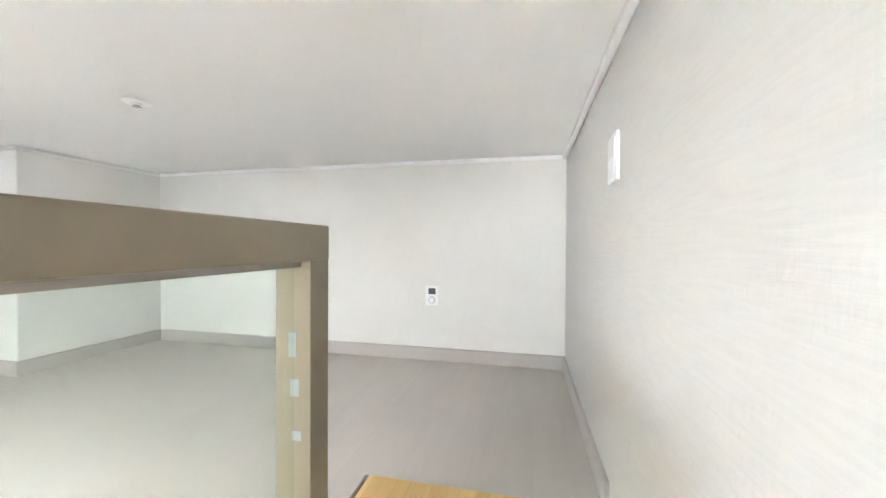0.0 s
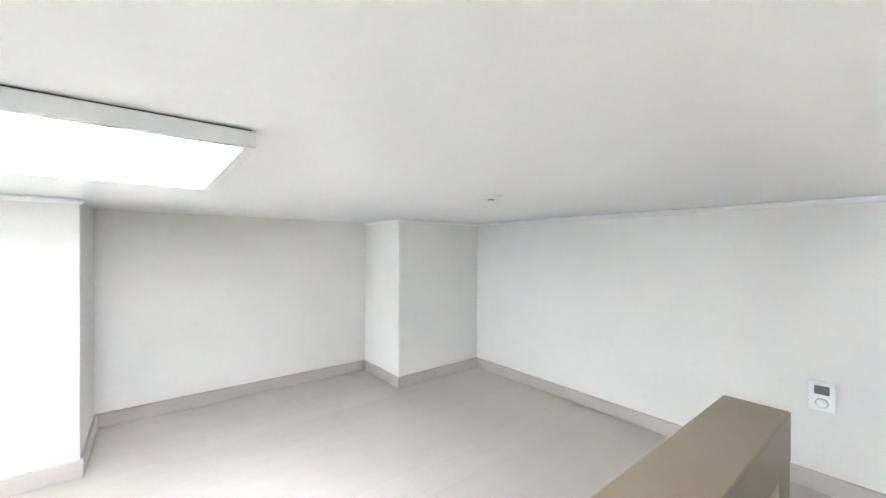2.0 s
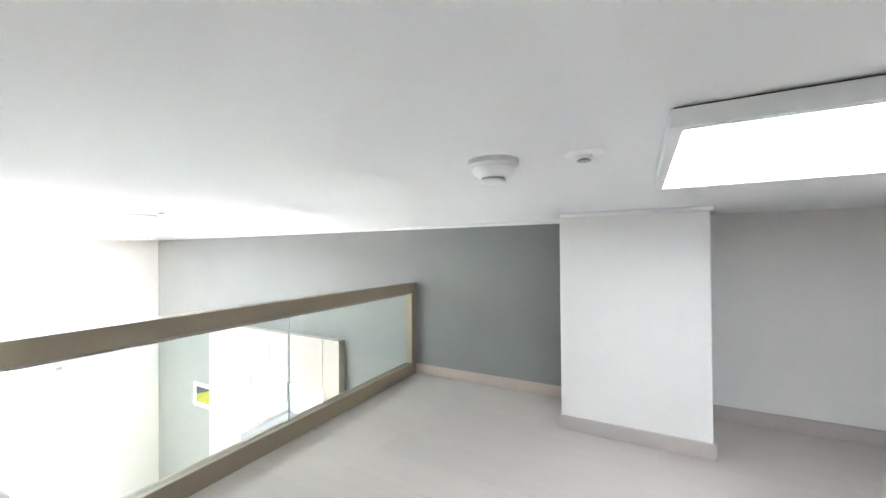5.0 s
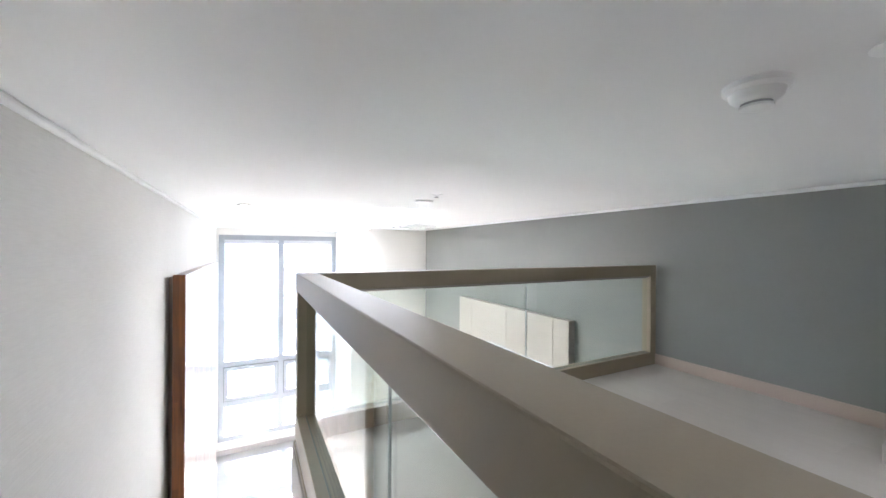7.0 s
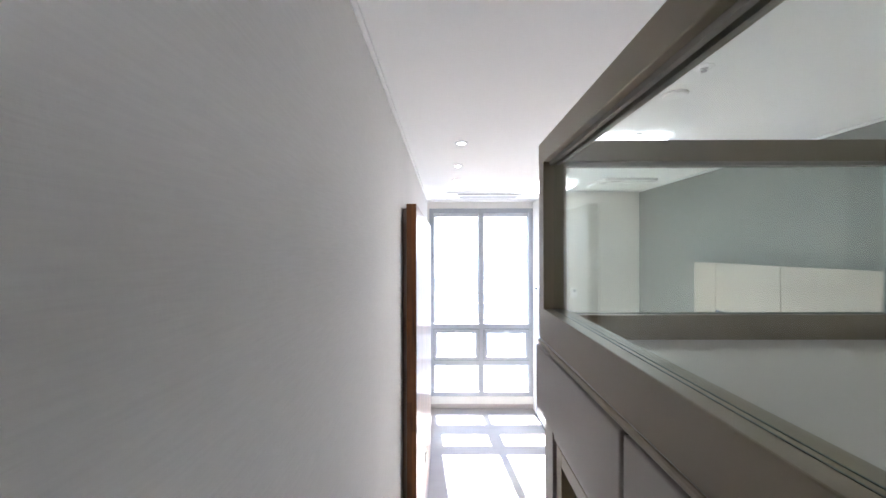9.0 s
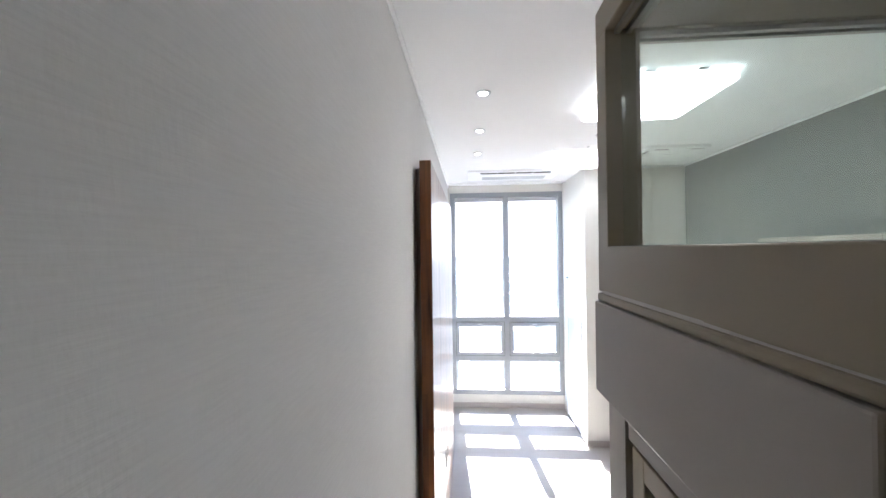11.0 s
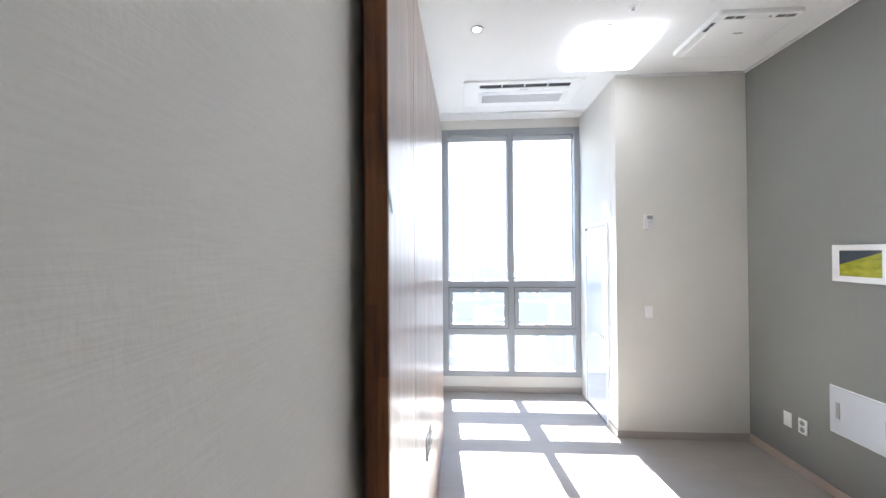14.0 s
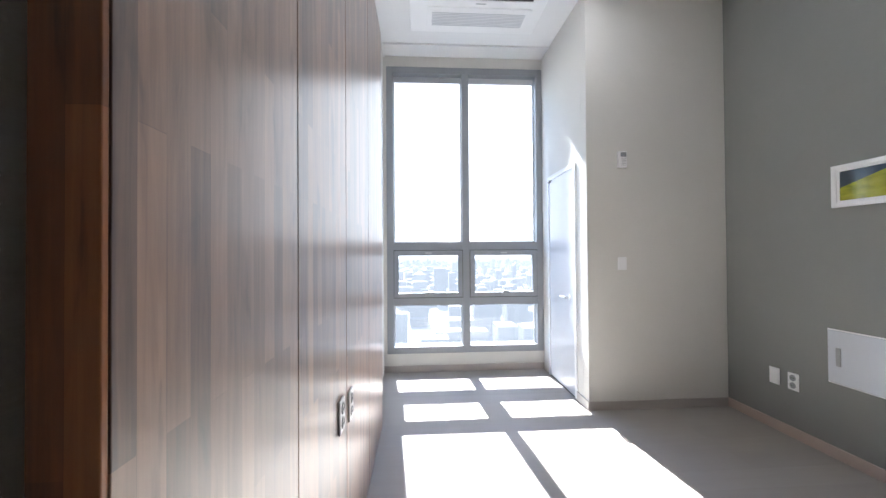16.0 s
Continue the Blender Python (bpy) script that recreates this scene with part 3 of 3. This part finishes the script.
    part("riser", boxes(((0.006, y0 + RUN - 0.012, z - RISE + 0.0005), (0.626, y0 + RUN, z - 0.0305))), TAUPE_PANEL, stairs)
handrail = thing("handrail", (0.032, 4.4, 1.55), "slim white wall handrail beside the stairs", "handrail")
part("bar", tube([(0.032, 4.43, 1.555), (0.032, 4.40, 1.565), (0.032, 2.9, 1.565 + 1.50 * 0.6)], 0.011), WHITE, handrail, "", True)
for y in (4.2, 3.6, 3.0):
    zz = 1.565 + (4.40 - y) * 0.6
    part("bracket", tube([(0.0, y, zz - 0.045), (0.02, y, zz - 0.045), (0.032, y, zz - 0.008)], 0.005, 8), WHITE, handrail, "", True)

# ---- walnut wall panelling ----
cladding = thing("wood_panelling", (0.0, 5.28, 0), "walnut stave panelling standing off the papered wall", "wall panel")
WF, WB, WTOP = 0.105, 0.038, 3.005
cuts = [5.272, 5.816, 6.395, 7.03, 7.76]
for y0, y1 in zip(cuts, cuts[1:]):
    part("panel", boxes(((WB + 0.004, y0 + 0.003 + (0.003 if y0 < 5.3 else 0), 0.006), (WF, y1 - 0.003, WTOP)), bevel=0.0012), WOOD_FACE, cladding)
part("edge_board", boxes(((WB, 5.268, 0.004), (WF - 0.001, 5.277, WTOP + 0.001)), bevel=0.0015), WOOD_EDGE, cladding, "solid walnut edge, orange-brown")
# filler added behind the panels; its taupe stands for shade in the gap
part("gap_shade_filler", boxes(((0.001, 5.38, 0.004), (WB + 0.004, 7.74, WTOP - 0.02))), TAUPE_PANEL, cladding, "taupe filler added for the shade in the gap behind the panels")
part("tape", spun(boxes(((-0.0004, -0.008, -0.042), (0.0004, 0.008, 0.042))), pose(WF + 0.0015, 5.302, 1.955, 40.5, 0, 0)), TAPE, cladding, "strip of pale blue tape")


def outlet(name, m, label, sockets=True, group="outlets"):
    """A wall plate 76 x 120 mm, its back on the local x-z plane, facing local -y."""
    t = thing(name, m.translation, label, "outlet", group)
    t.matrix_world = m
    def sub(nm, bm, mt, lb="", sm=False):
        me = mesh_of(bm, nm, mt)
        ob = new(nm, me)
        ob.parent = t
        if lb:
            tagged(ob, lb)
        return ob
    sub("plate", boxes(((-0.038, -0.009, -0.06), (0.038, 0, 0.06)), bevel=0.004), PLASTIC)
    if sockets:
        for z in (-0.026, 0.026):
            ring = turned([(0.021, 0.0), (0.021, 0.003), (0.017, 0.003), (0.016, 0.001)], 20)
            sub("socket", moved(spun(ring, Matrix.Rotation(radians(90), 4, "X")), 0, -0.009, z), PLASTIC_GREY)
            for dx in (-0.007, 0.007):
                sub("hole", boxes(((dx - 0.002, -0.0135, z - 0.002), (dx + 0.002, -0.0118, z + 0.002))), DARK)
    else:
        sub("cover", boxes(((-0.03, -0.011, -0.05), (0.03, -0.008, 0.05)), bevel=0.002), PLASTIC)
    return t


def facing(x, y, z, turn):
    """turn 0: faces -y; 90: faces +x; -90: faces -x; 180: faces +y."""
    return pose(x, y, z, 0, 0, turn)


outlet("wall_outlet", facing(WF, 6.275, 0.72, 90), "white double outlet on the walnut panelling")
outlet("wall_outlet", facing(WF, 6.45, 0.69, 90), "white double outlet on the walnut panelling")
outlet("blank_plate", facing(GREY, 7.475, 0.391, -90), "blank white wall plate on the grey wall", False)
outlet("wall_outlet", facing(GREY, 7.338, 0.391, -90), "white double outlet on the grey wall")

# ---- grey wall: picture, breaker panel, mirror unit ----
picture = thing("picture", (GREY, 6.89, 1.70), "small white-framed picture of a green field", "picture")
PY0, PY1, PZ0, PZ1 = 6.712, 7.067, 1.572, 1.832
part("frame", boxes(((GREY - 0.022, PY0, PZ0), (GREY, PY0 + 0.028, PZ1)), ((GREY - 0.022, PY1 - 0.028, PZ0), (GREY, PY1, PZ1)), ((GREY - 0.022, PY0 + 0.028, PZ0), (GREY, PY1 - 0.028, PZ0 + 0.028)), ((GREY - 0.022, PY0 + 0.028, PZ1 - 0.028), (GREY, PY1 - 0.028, PZ1)), bevel=0.003), PLASTIC, picture)
part("inner_frame", boxes(((GREY - 0.014, PY0 + 0.028, PZ0 + 0.028), (GREY - 0.001, PY0 + 0.040, PZ1 - 0.028)), ((GREY - 0.014, PY1 - 0.040, PZ0 + 0.028), (GREY - 0.001, PY1 - 0.028, PZ1 - 0.028)),
                          ((GREY - 0.014, PY0 + 0.040, PZ0 + 0.028), (GREY - 0.001, PY1 - 0.040, PZ0 + 0.040)), ((GREY - 0.014, PY0 + 0.040, PZ1 - 0.040), (GREY - 0.001, PY1 - 0.040, PZ1 - 0.028)), bevel=0.002), PLASTIC, picture, "stepped inner rim of the frame")
FIELD = mat("field_print", (0.3, 0.35, 0.05), 0.10)
fn, fl, fb = nodes_of(FIELD)
wave = add(FIELD, "ShaderNodeTexNoise", Scale=1.0, Detail=5.0)
fl.new(coords(FIELD, (1, 9, 24)), wave.inputs["Vector"])
field_green = ramp(FIELD, wave.outputs["Fac"], [(0.3, (0.16, 0.20, 0.015)), (0.55, (0.36, 0.36, 0.03)), (0.8, (0.48, 0.44, 0.06))])
geo = add(FIELD, "ShaderNodeNewGeometry")
sp = add(FIELD, "ShaderNodeSeparateXYZ")
fl.new(geo.outputs["Position"], sp.inputs["Vector"])
slant = add(FIELD, "ShaderNodeMath")
slant.operation = "MULTIPLY_ADD"
slant.inputs[1].default_value = 0.32
fl.new(sp.outputs["Y"], slant.inputs[0])
fl.new(sp.outputs["Z"], slant.inputs[2])
above = add(FIELD, "ShaderNodeMath")
above.operation = "GREATER_THAN"
above.inputs[1].default_value = 1.735 + 0.32 * 6.89
fl.new(slant.outputs["Value"], above.inputs[0])
fm = add(FIELD, "ShaderNodeMixRGB")
fl.new(above.outputs["Value"], fm.inputs["Fac"])
fl.new(field_green, fm.inputs["Color1"])
fm.inputs["Color2"].default_value = (0.045, 0.06, 0.075, 1)
fl.new(fm.outputs["Color"], fb.inputs["Base Color"])
part("print", boxes(((GREY - 0.008, PY0 + 0.026, PZ0 + 0.026), (GREY - 0.002, PY1 - 0.026, PZ1 - 0.026))), FIELD, picture, "print of a green and yellow field under dark hills")

breaker = thing("breaker_panel", (GREY, 6.89, 0.64), "white breaker panel cover set in the grey wall", "breaker panel")
part("body", boxes(((GREY - 0.006, 6.662, 0.470), (GREY + 0.0, 7.115, 0.812)), bevel=0.002), PLASTIC, breaker)
cover = part("cover", boxes(((GREY - 0.016, 6.670, 0.478), (GREY - 0.006, 7.107, 0.804)), bevel=0.003), GLOSS_WHITE, breaker)
for y in (7.045, 6.73):
    part("grip", boxes(((GREY - 0.020, y - 0.014, 0.585), (GREY - 0.0155, y + 0.014, 0.70)), bevel=0.002), PLASTIC_GREY, cover, "grey recessed grip")

unit = thing("mirror_cabinet", (GREY, 5.72, 0), "tall beige cabinet wall with a large mirror", "cabinet")
UX, UY0, UY1, UZ = 2.925, 4.765, 6.655, 2.556
part("carcass", boxes(((UX + 0.02, UY0 + 0.004, 0.0), (GREY, UY1 - 0.004, UZ - 0.004))), BEIGE_PANEL, unit)
part("panel", boxes(((UX, 6.352, 0.004), (UX + 0.0195, UY1, UZ)), bevel=0.003), BEIGE_PANEL, unit)
part("panel", boxes(((UX, UY0, 0.004), (UX + 0.0195, 4.955, UZ)), bevel=0.003), BEIGE_PANEL, unit)
part("upper_panel", boxes(((UX, 5.655, 2.105), (UX + 0.0195, 6.348, UZ)), bevel=0.003), BEIGE_PANEL, unit)
part("upper_panel", boxes(((UX, 4.959, 2.105), (UX + 0.0195, 5.651, UZ)), bevel=0.003), BEIGE_PANEL, unit)
part("lower_panel", boxes(((UX, 5.655, 0.004), (UX + 0.0195, 6.348, 0.676)), bevel=0.003), BEIGE_PANEL, unit)
part("lower_panel", boxes(((UX, 4.959, 0.004), (UX + 0.0195, 5.651, 0.676)), bevel=0.003), BEIGE_PANEL, unit)
part("mirror", boxes(((UX + 0.004, 4.959, 0.680), (UX + 0.0195, 6.348, 2.101)), bevel=0.002), MIRROR, unit, "large clear mirror")


# ---- plates and controls ----
def plate_thing(name, m, size, label, category, rocker=True, screen=False):
    t = thing(name, m.translation, label, category)
    t.matrix_world = m
    w, h = size[0] / 2, size[1] / 2
    def sub(nm, bm, mt, lb=""):
        ob = new(nm, mesh_of(bm, nm, mt))
        ob.parent = t
        if lb:
            tagged(ob, lb)
        return ob
    sub("plate", boxes(((-w, -0.012 if screen else -0.008, -h), (w, 0, h)), bevel=0.003), PLASTIC)
    if rocker:
        for k in (-1, 1):
            sub("rocker", boxes(((-w * 0.72, -0.0105, k * h * 0.41 - h * 0.38), (w * 0.72, -0.0075, k * h * 0.41 + h * 0.38)), bevel=0.002), PLASTIC)
    if screen:
        sub("display", boxes(((-w * 0.55, -0.0135, h * 0.12), (w * 0.55, -0.0115, h * 0.72)), bevel=0.001), LCD, "dark display")
        dial = turned([(w * 0.42, 0.0), (w * 0.42, 0.006), (w * 0.34, 0.010)], 20)
        sub("dial", moved(spun(dial, Matrix.Rotation(radians(90), 4, "X")), 0, -0.012, -h * 0.45), PLASTIC)
        ring = turned([(w * 0.5, 0.0), (w * 0.5, 0.002)], 20)
        sub("dial_ring", moved(spun(ring, Matrix.Rotation(radians(90), 4, "X")), 0, -0.0118, -h * 0.45), PLASTIC_GREY)
    return t


plate_thing("light_switch", facing(0.0, 1.08, 3.234, 90), (0.09, 0.112), "white light switch on the wall above the stairs", "light switch")
plate_thing("thermostat", facing(0.715, 0.0, 2.747, 180), (0.075, 0.112), "small white thermostat with dark display on the loft wall", "thermostat", False, True)
plate_thing("light_switch", facing(2.08, BOX_Y, 1.21, 0), (0.076, 0.11), "white light switch on the closet wall", "light switch")
ctl = thing("wall_controller", (2.085, BOX_Y, 2.08), "white air conditioner controller with label on the closet wall", "controller")
part("body", boxes(((2.045, BOX_Y - 0.022, 2.010), (2.125, BOX_Y, 2.148)), bevel=0.005), PLASTIC, ctl)
part("display", boxes(((2.068, BOX_Y - 0.024, 2.100), (2.118, BOX_Y - 0.021, 2.136)), bevel=0.001), LCD_PALE, ctl, "grey display")
part("label_sheet", boxes(((2.070, BOX_Y - 0.0235, 2.020), (2.116, BOX_Y - 0.0215, 2.095))), PLASTIC, ctl, "grey printed sheet")
for k in range(5):
    part("label_line", boxes(((2.074, BOX_Y - 0.0245, 2.028 + k * 0.013), (2.112, BOX_Y - 0.0232, 2.031 + k * 0.013))), PLASTIC_GREY, ctl)


# ---- ceiling fixtures ----
def ceiling_lamp(x0, x1, y0, y1):
    t = thing("ceiling_lamp", ((x0 + x1) / 2, (y0 + y1) / 2, CEIL), "lit white rounded-square ceiling lamp", "ceiling lamp", "living room lamps")
    part("back_plate", boxes(((x0 + 0.05, y0 + 0.05, CEIL - 0.018), (x1 - 0.05, y1 - 0.05, CEIL))), PLASTIC_GREY, t)
    part("rim", rounded_slab(x0, x1, y0, y1, CEIL - 0.066, CEIL - 0.014, 0.042, 0.012), LAMP_RIM, t, "softly glowing rounded rim", True)
    part("diffuser", rounded_slab(x0 + 0.016, x1 - 0.016, y0 + 0.016, y1 - 0.016, CEIL - 0.070, CEIL - 0.0655, 0.034, 0.003), LAMP, t, "glowing white diffuser", True)
    for x in (x0 + 0.18, x1 - 0.24):
        part("clip", boxes(((x, y0 + 0.002, CEIL - 0.014), (x + 0.06, y0 + 0.06, CEIL - 0.004))), PLASTIC, t)


ceiling_lamp(1.165, 1.87, 5.32, 5.985)
ceiling_lamp(1.215, 1.835, 7.05, 7.645)

loft_lamp = thing("loft_ceiling_lamp", (1.475, 2.18, CEIL), "lit square white panel lamp under the loft ceiling", "ceiling lamp")
LX0, LX1, LY0, LY1, LZ = 1.182, 1.765, 1.880, 2.472, CEIL - 0.030
e = 0.018
for a, b in (((LX0, LY0, LZ), (LX0 + e, LY1, CEIL - 0.003)), ((LX1 - e, LY0, LZ), (LX1, LY1, CEIL - 0.003)), ((LX0 + e, LY0, LZ), (LX1 - e, LY0 + e, CEIL - 0.003)), ((LX0 + e, LY1 - e, LZ), (LX1 - e, LY1, CEIL - 0.003))):
    part("housing_edge", boxes((a, b), bevel=0.002), PLASTIC, loft_lamp)
part("diffuser", boxes(((LX0 + e, LY0 + e, LZ + 0.002), (LX1 - e, LY1 - e, LZ + 0.012))), LOFT_LAMP, loft_lamp, "glowing white diffuser")
# near-black sheet paints the shadow in the slit between housing and ceiling
part("painted_shadow_gap", boxes(((LX0 + 0.006, LY0 + 0.006, CEIL - 0.003), (LX1 - 0.006, LY1 - 0.006, CEIL))), DARK, loft_lamp)


def downlight(x, y):
    t = thing("downlight", (x, y, CEIL), "small lit recessed downlight with white ring", "downlight", "downlights")
    ring = turned([(0.030, 0.0), (0.047, 0.0), (0.050, 0.003), (0.048, 0.007), (0.036, 0.009), (0.030, 0.005)], 32)
    part("trim_ring", moved(ring, x, y, CEIL - 0.009), ALU_LIGHT, t, "pale grey trim ring", True)
    part("bulb", moved(turned([(0.027, 0.0), (0.0295, 0.002), (0.0295, 0.004)], 24), x, y, CEIL - 0.0125), SPOT, t, "glowing lens")


for y in (5.535, 6.29, 7.035):
    downlight(0.425, y)


def detector(x, y, big, label):
    t = thing("smoke_detector", (x, y, CEIL), label, "smoke detector")
    s = big
    part("base", moved(turned([(0.052 * s, 0.0), (0.052 * s, -0.010 * s), (0.046 * s, -0.016 * s)], 36), x, y, CEIL), PLASTIC, t, "", True)
    part("body", moved(turned([(0.043 * s, -0.016 * s), (0.040 * s, -0.026 * s), (0.030 * s, -0.034 * s), (0.024 * s, -0.035 * s)], 36), x, y, CEIL), PLASTIC, t, "", True)
    part("sensor", moved(turned([(0.024 * s, -0.034 * s), (0.024 * s, -0.040 * s)], 24), x, y, CEIL), PLASTIC_GREY, t, "grey sensor slit", True)
    part("cap", moved(turned([(0.026 * s, -0.040 * s), (0.026 * s, -0.044 * s), (0.018 * s, -0.047 * s)], 24), x, y, CEIL), PLASTIC, t, "", True)


detector(1.345, 2.785, 1.05, "white stepped smoke detector on the loft ceiling")
detector(1.52, 6.52, 1.1, "white round smoke detector on the living room ceiling")
disc = thing("ceiling_speaker", (1.50, 4.68, CEIL), "flat white round ceiling cover", "ceiling cover")
part("disc", moved(turned([(0.062, 0.0), (0.062, -0.006), (0.055, -0.012), (0.03, -0.014)], 40), 1.50, 4.68, CEIL), PLASTIC, disc, "", True)


def sprinkler(x, y):
    t = thing("sprinkler", (x, y, CEIL), "small white sprinkler head with steel deflector", "sprinkler", "sprinklers")
    part("escutcheon", moved(turned([(0.040, 0.0), (0.040, -0.002), (0.030, -0.005)], 28), x, y, CEIL), PLASTIC, t, "", True)
    part("head", moved(turned([(0.016, -0.004), (0.016, -0.010), (0.008, -0.012)], 20), x, y, CEIL), PLASTIC, t, "", True)
    part("deflector", moved(turned([(0.008, -0.011), (0.013, -0.0145), (0.013, -0.016)], 16), x, y, CEIL), PLASTIC_GREY, t, "steel deflector", True)


for x, y in ((1.375, 2.605), (1.47, 1.035), (1.455, 4.40), (1.51, 6.87)):
    sprinkler(x, y)

aircon = thing("air_conditioner", (0.92, 8.18, CEIL), "white ceiling cassette air conditioner with a dark slot", "air conditioner")
part("panel", rounded_slab(0.32, 1.52, 7.90, 8.50, CEIL - 0.022, CEIL, 0.02, 0.01), PLASTIC, aircon, "", True)
part("slot", boxes(((0.48, 7.955, CEIL - 0.026), (1.395, 8.012, CEIL - 0.0215))), DARK, aircon, "dark air slot")
for k in range(5):
    x = 0.48 + 0.915 * k / 4
    part("slot_rib", boxes(((x - 0.006, 7.953, CEIL - 0.029), (x + 0.006, 8.014, CEIL - 0.022))), PLASTIC, aircon)
part("louvre", spun(boxes(((-0.455, -0.004, -0.003), (0.455, 0.018, 0.003)), bevel=0.002), pose(0.9375, 8.018, CEIL - 0.030, 18, 0, 0)), PLASTIC, aircon)
part("grille", rounded_slab(0.47, 1.42, 8.12, 8.42, CEIL - 0.028, CEIL - 0.020, 0.03, 0.006), PLASTIC, aircon, "lower intake cover", True)
for k in range(9):
    y = 8.19 + k * 0.022
    part("grille_slat", boxes(((0.52, y, CEIL - 0.031), (1.37, y + 0.010, CEIL - 0.0275))), ALU_LIGHT, aircon)
part("badge", boxes(((0.90, 8.065, CEIL - 0.024), (0.985, 8.076, CEIL - 0.0215))), PLASTIC_GREY, aircon)

vent = thing("ventilation_unit", (2.42, 7.23, CEIL), "white square ceiling ventilation panel with corner grilles", "ventilation unit")
part("panel", rounded_slab(2.12, 2.735, 6.94, 7.53, CEIL - 0.035, CEIL, 0.045, 0.02), PLASTIC, vent, "", True)
part("inner_panel", rounded_slab(2.19, 2.665, 7.00, 7.47, CEIL - 0.040, CEIL - 0.033, 0.03, 0.004), PLASTIC, vent, "", True)
for x0 in (2.20, 2.27, 2.55, 2.62):
    grille = part("corner_grille", boxes(((x0, 6.962, CEIL - 0.0375), (x0 + 0.058, 6.990, CEIL - 0.034))), DARK_METAL, vent, "dark grey slotted grille")
for y0 in (7.03, 7.09):
    part("corner_grille", boxes(((2.140, y0, CEIL - 0.0375), (2.168, y0 + 0.05, CEIL - 0.034))), DARK_METAL, vent, "dark grey slotted grille")
part("badge", boxes(((2.385, 7.16, CEIL - 0.0415), (2.455, 7.175, CEIL - 0.0395))), PLASTIC_GREY, vent)
part("indicator", boxes(((2.50, 6.97, CEIL - 0.0375), (2.512, 6.982, CEIL - 0.034))), DARK, vent)

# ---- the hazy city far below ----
# emission of city and ground that imitates haze, near and far
HAZE_GLOW_NEAR, HAZE_GLOW_FAR = 0.078, 0.105
rng = random.Random(4)
HAZE_GLOW = bpy.data.materials.new("city_haze_glow")
HAZE_GLOW.use_nodes = True
hn, hl = HAZE_GLOW.node_tree.nodes, HAZE_GLOW.node_tree.links
hb = hn["Principled BSDF"]
hb.inputs["Roughness"].default_value = 0.9
info = hn.new("ShaderNodeNewGeometry")
tones = hn.new("ShaderNodeValToRGB")
# base colours near black; the paleness comes from the added emission
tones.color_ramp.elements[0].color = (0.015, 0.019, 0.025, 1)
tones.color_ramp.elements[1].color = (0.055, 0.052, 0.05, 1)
hl.new(info.outputs["Random Per Island"], tones.inputs["Fac"])
hl.new(tones.outputs["Color"], hb.inputs["Base Color"])
# haze put in as emission, stronger with the distance from the building
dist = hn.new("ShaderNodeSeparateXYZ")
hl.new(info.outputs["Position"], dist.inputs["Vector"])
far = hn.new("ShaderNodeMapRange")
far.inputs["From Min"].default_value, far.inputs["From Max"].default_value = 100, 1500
far.inputs["To Min"].default_value, far.inputs["To Max"].default_value = HAZE_GLOW_NEAR, HAZE_GLOW_FAR
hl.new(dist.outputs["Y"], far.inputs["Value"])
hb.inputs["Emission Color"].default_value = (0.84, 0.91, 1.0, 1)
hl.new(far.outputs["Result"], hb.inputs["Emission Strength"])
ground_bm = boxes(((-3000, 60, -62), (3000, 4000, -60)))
structure("ground", ground_bm, HAZE_GLOW, "city ground far below the window, its haze painted in as pale glow", "ground")
verts, faces = [], []


def tower(x, y, w, d, h):
    n = len(verts)
    z0 = -60
    for dz in (0, h):
        verts.extend([(x, y, z0 + dz), (x + w, y, z0 + dz), (x + w, y + d, z0 + dz), (x, y + d, z0 + dz)])
    faces.extend([(n, n + 1, n + 5, n + 4), (n + 1, n + 2, n + 6, n + 5), (n + 2, n + 3, n + 7, n + 6), (n + 3, n, n + 4, n + 7), (n + 4, n + 5, n + 6, n + 7)])
    # window bands
    if y < 600:
        for k in range(1, int(h / 3.4)):
            zb = z0 + k * 3.4
            for j in range(int(w / 4)):
                xb = x + 1 + j * 4
                m = len(verts)
                verts.extend([(xb, y - 0.15, zb), (xb + 2.4, y - 0.15, zb), (xb + 2.4, y - 0.15, zb + 1.6), (xb, y - 0.15, zb + 1.6)])
                faces.append((m, m + 1, m + 2, m + 3))


for i in range(2600):
    y = 420 + 1900 * rng.random() ** 1.5
    x = rng.uniform(-0.9, 0.9) * (y + 40)
    h = rng.choice((5, 7, 9, 13, 20)) * rng.uniform(0.8, 1.2) + (22 if rng.random() < 0.05 else 0)
    tower(x, y, rng.uniform(7, 18), rng.uniform(7, 16), h)
for i in range(90):
    y = rng.uniform(150, 430)
    x = rng.uniform(-0.8, 0.8) * y
    tower(x, y, rng.uniform(9, 24), rng.uniform(8, 18), rng.choice((7, 9, 12, 16, 22)) * rng.uniform(0.85, 1.15))
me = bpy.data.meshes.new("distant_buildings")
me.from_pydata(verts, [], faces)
me.materials.append(HAZE_GLOW)
tagged(new("distant_buildings", me), "city buildings far outside the window, their haze painted in as pale glow", "buildings", "", "stuff")

BACK = bpy.data.materials.new("bright_haze")
BACK.use_nodes = True
bb = BACK.node_tree.nodes["Principled BSDF"]
bb.inputs["Base Color"].default_value = (0, 0, 0, 1)
bb.inputs["Specular IOR Level"].default_value = 0.0
bb.inputs["Emission Color"].default_value = (0.93, 0.965, 1.0, 1)
bb.inputs["Emission Strength"].default_value = 0.32
structure("backdrop", boxes(((-4000, 3900, -60), (4000, 3910, 2300))), BACK, "bright white haze above the far city", "sky")
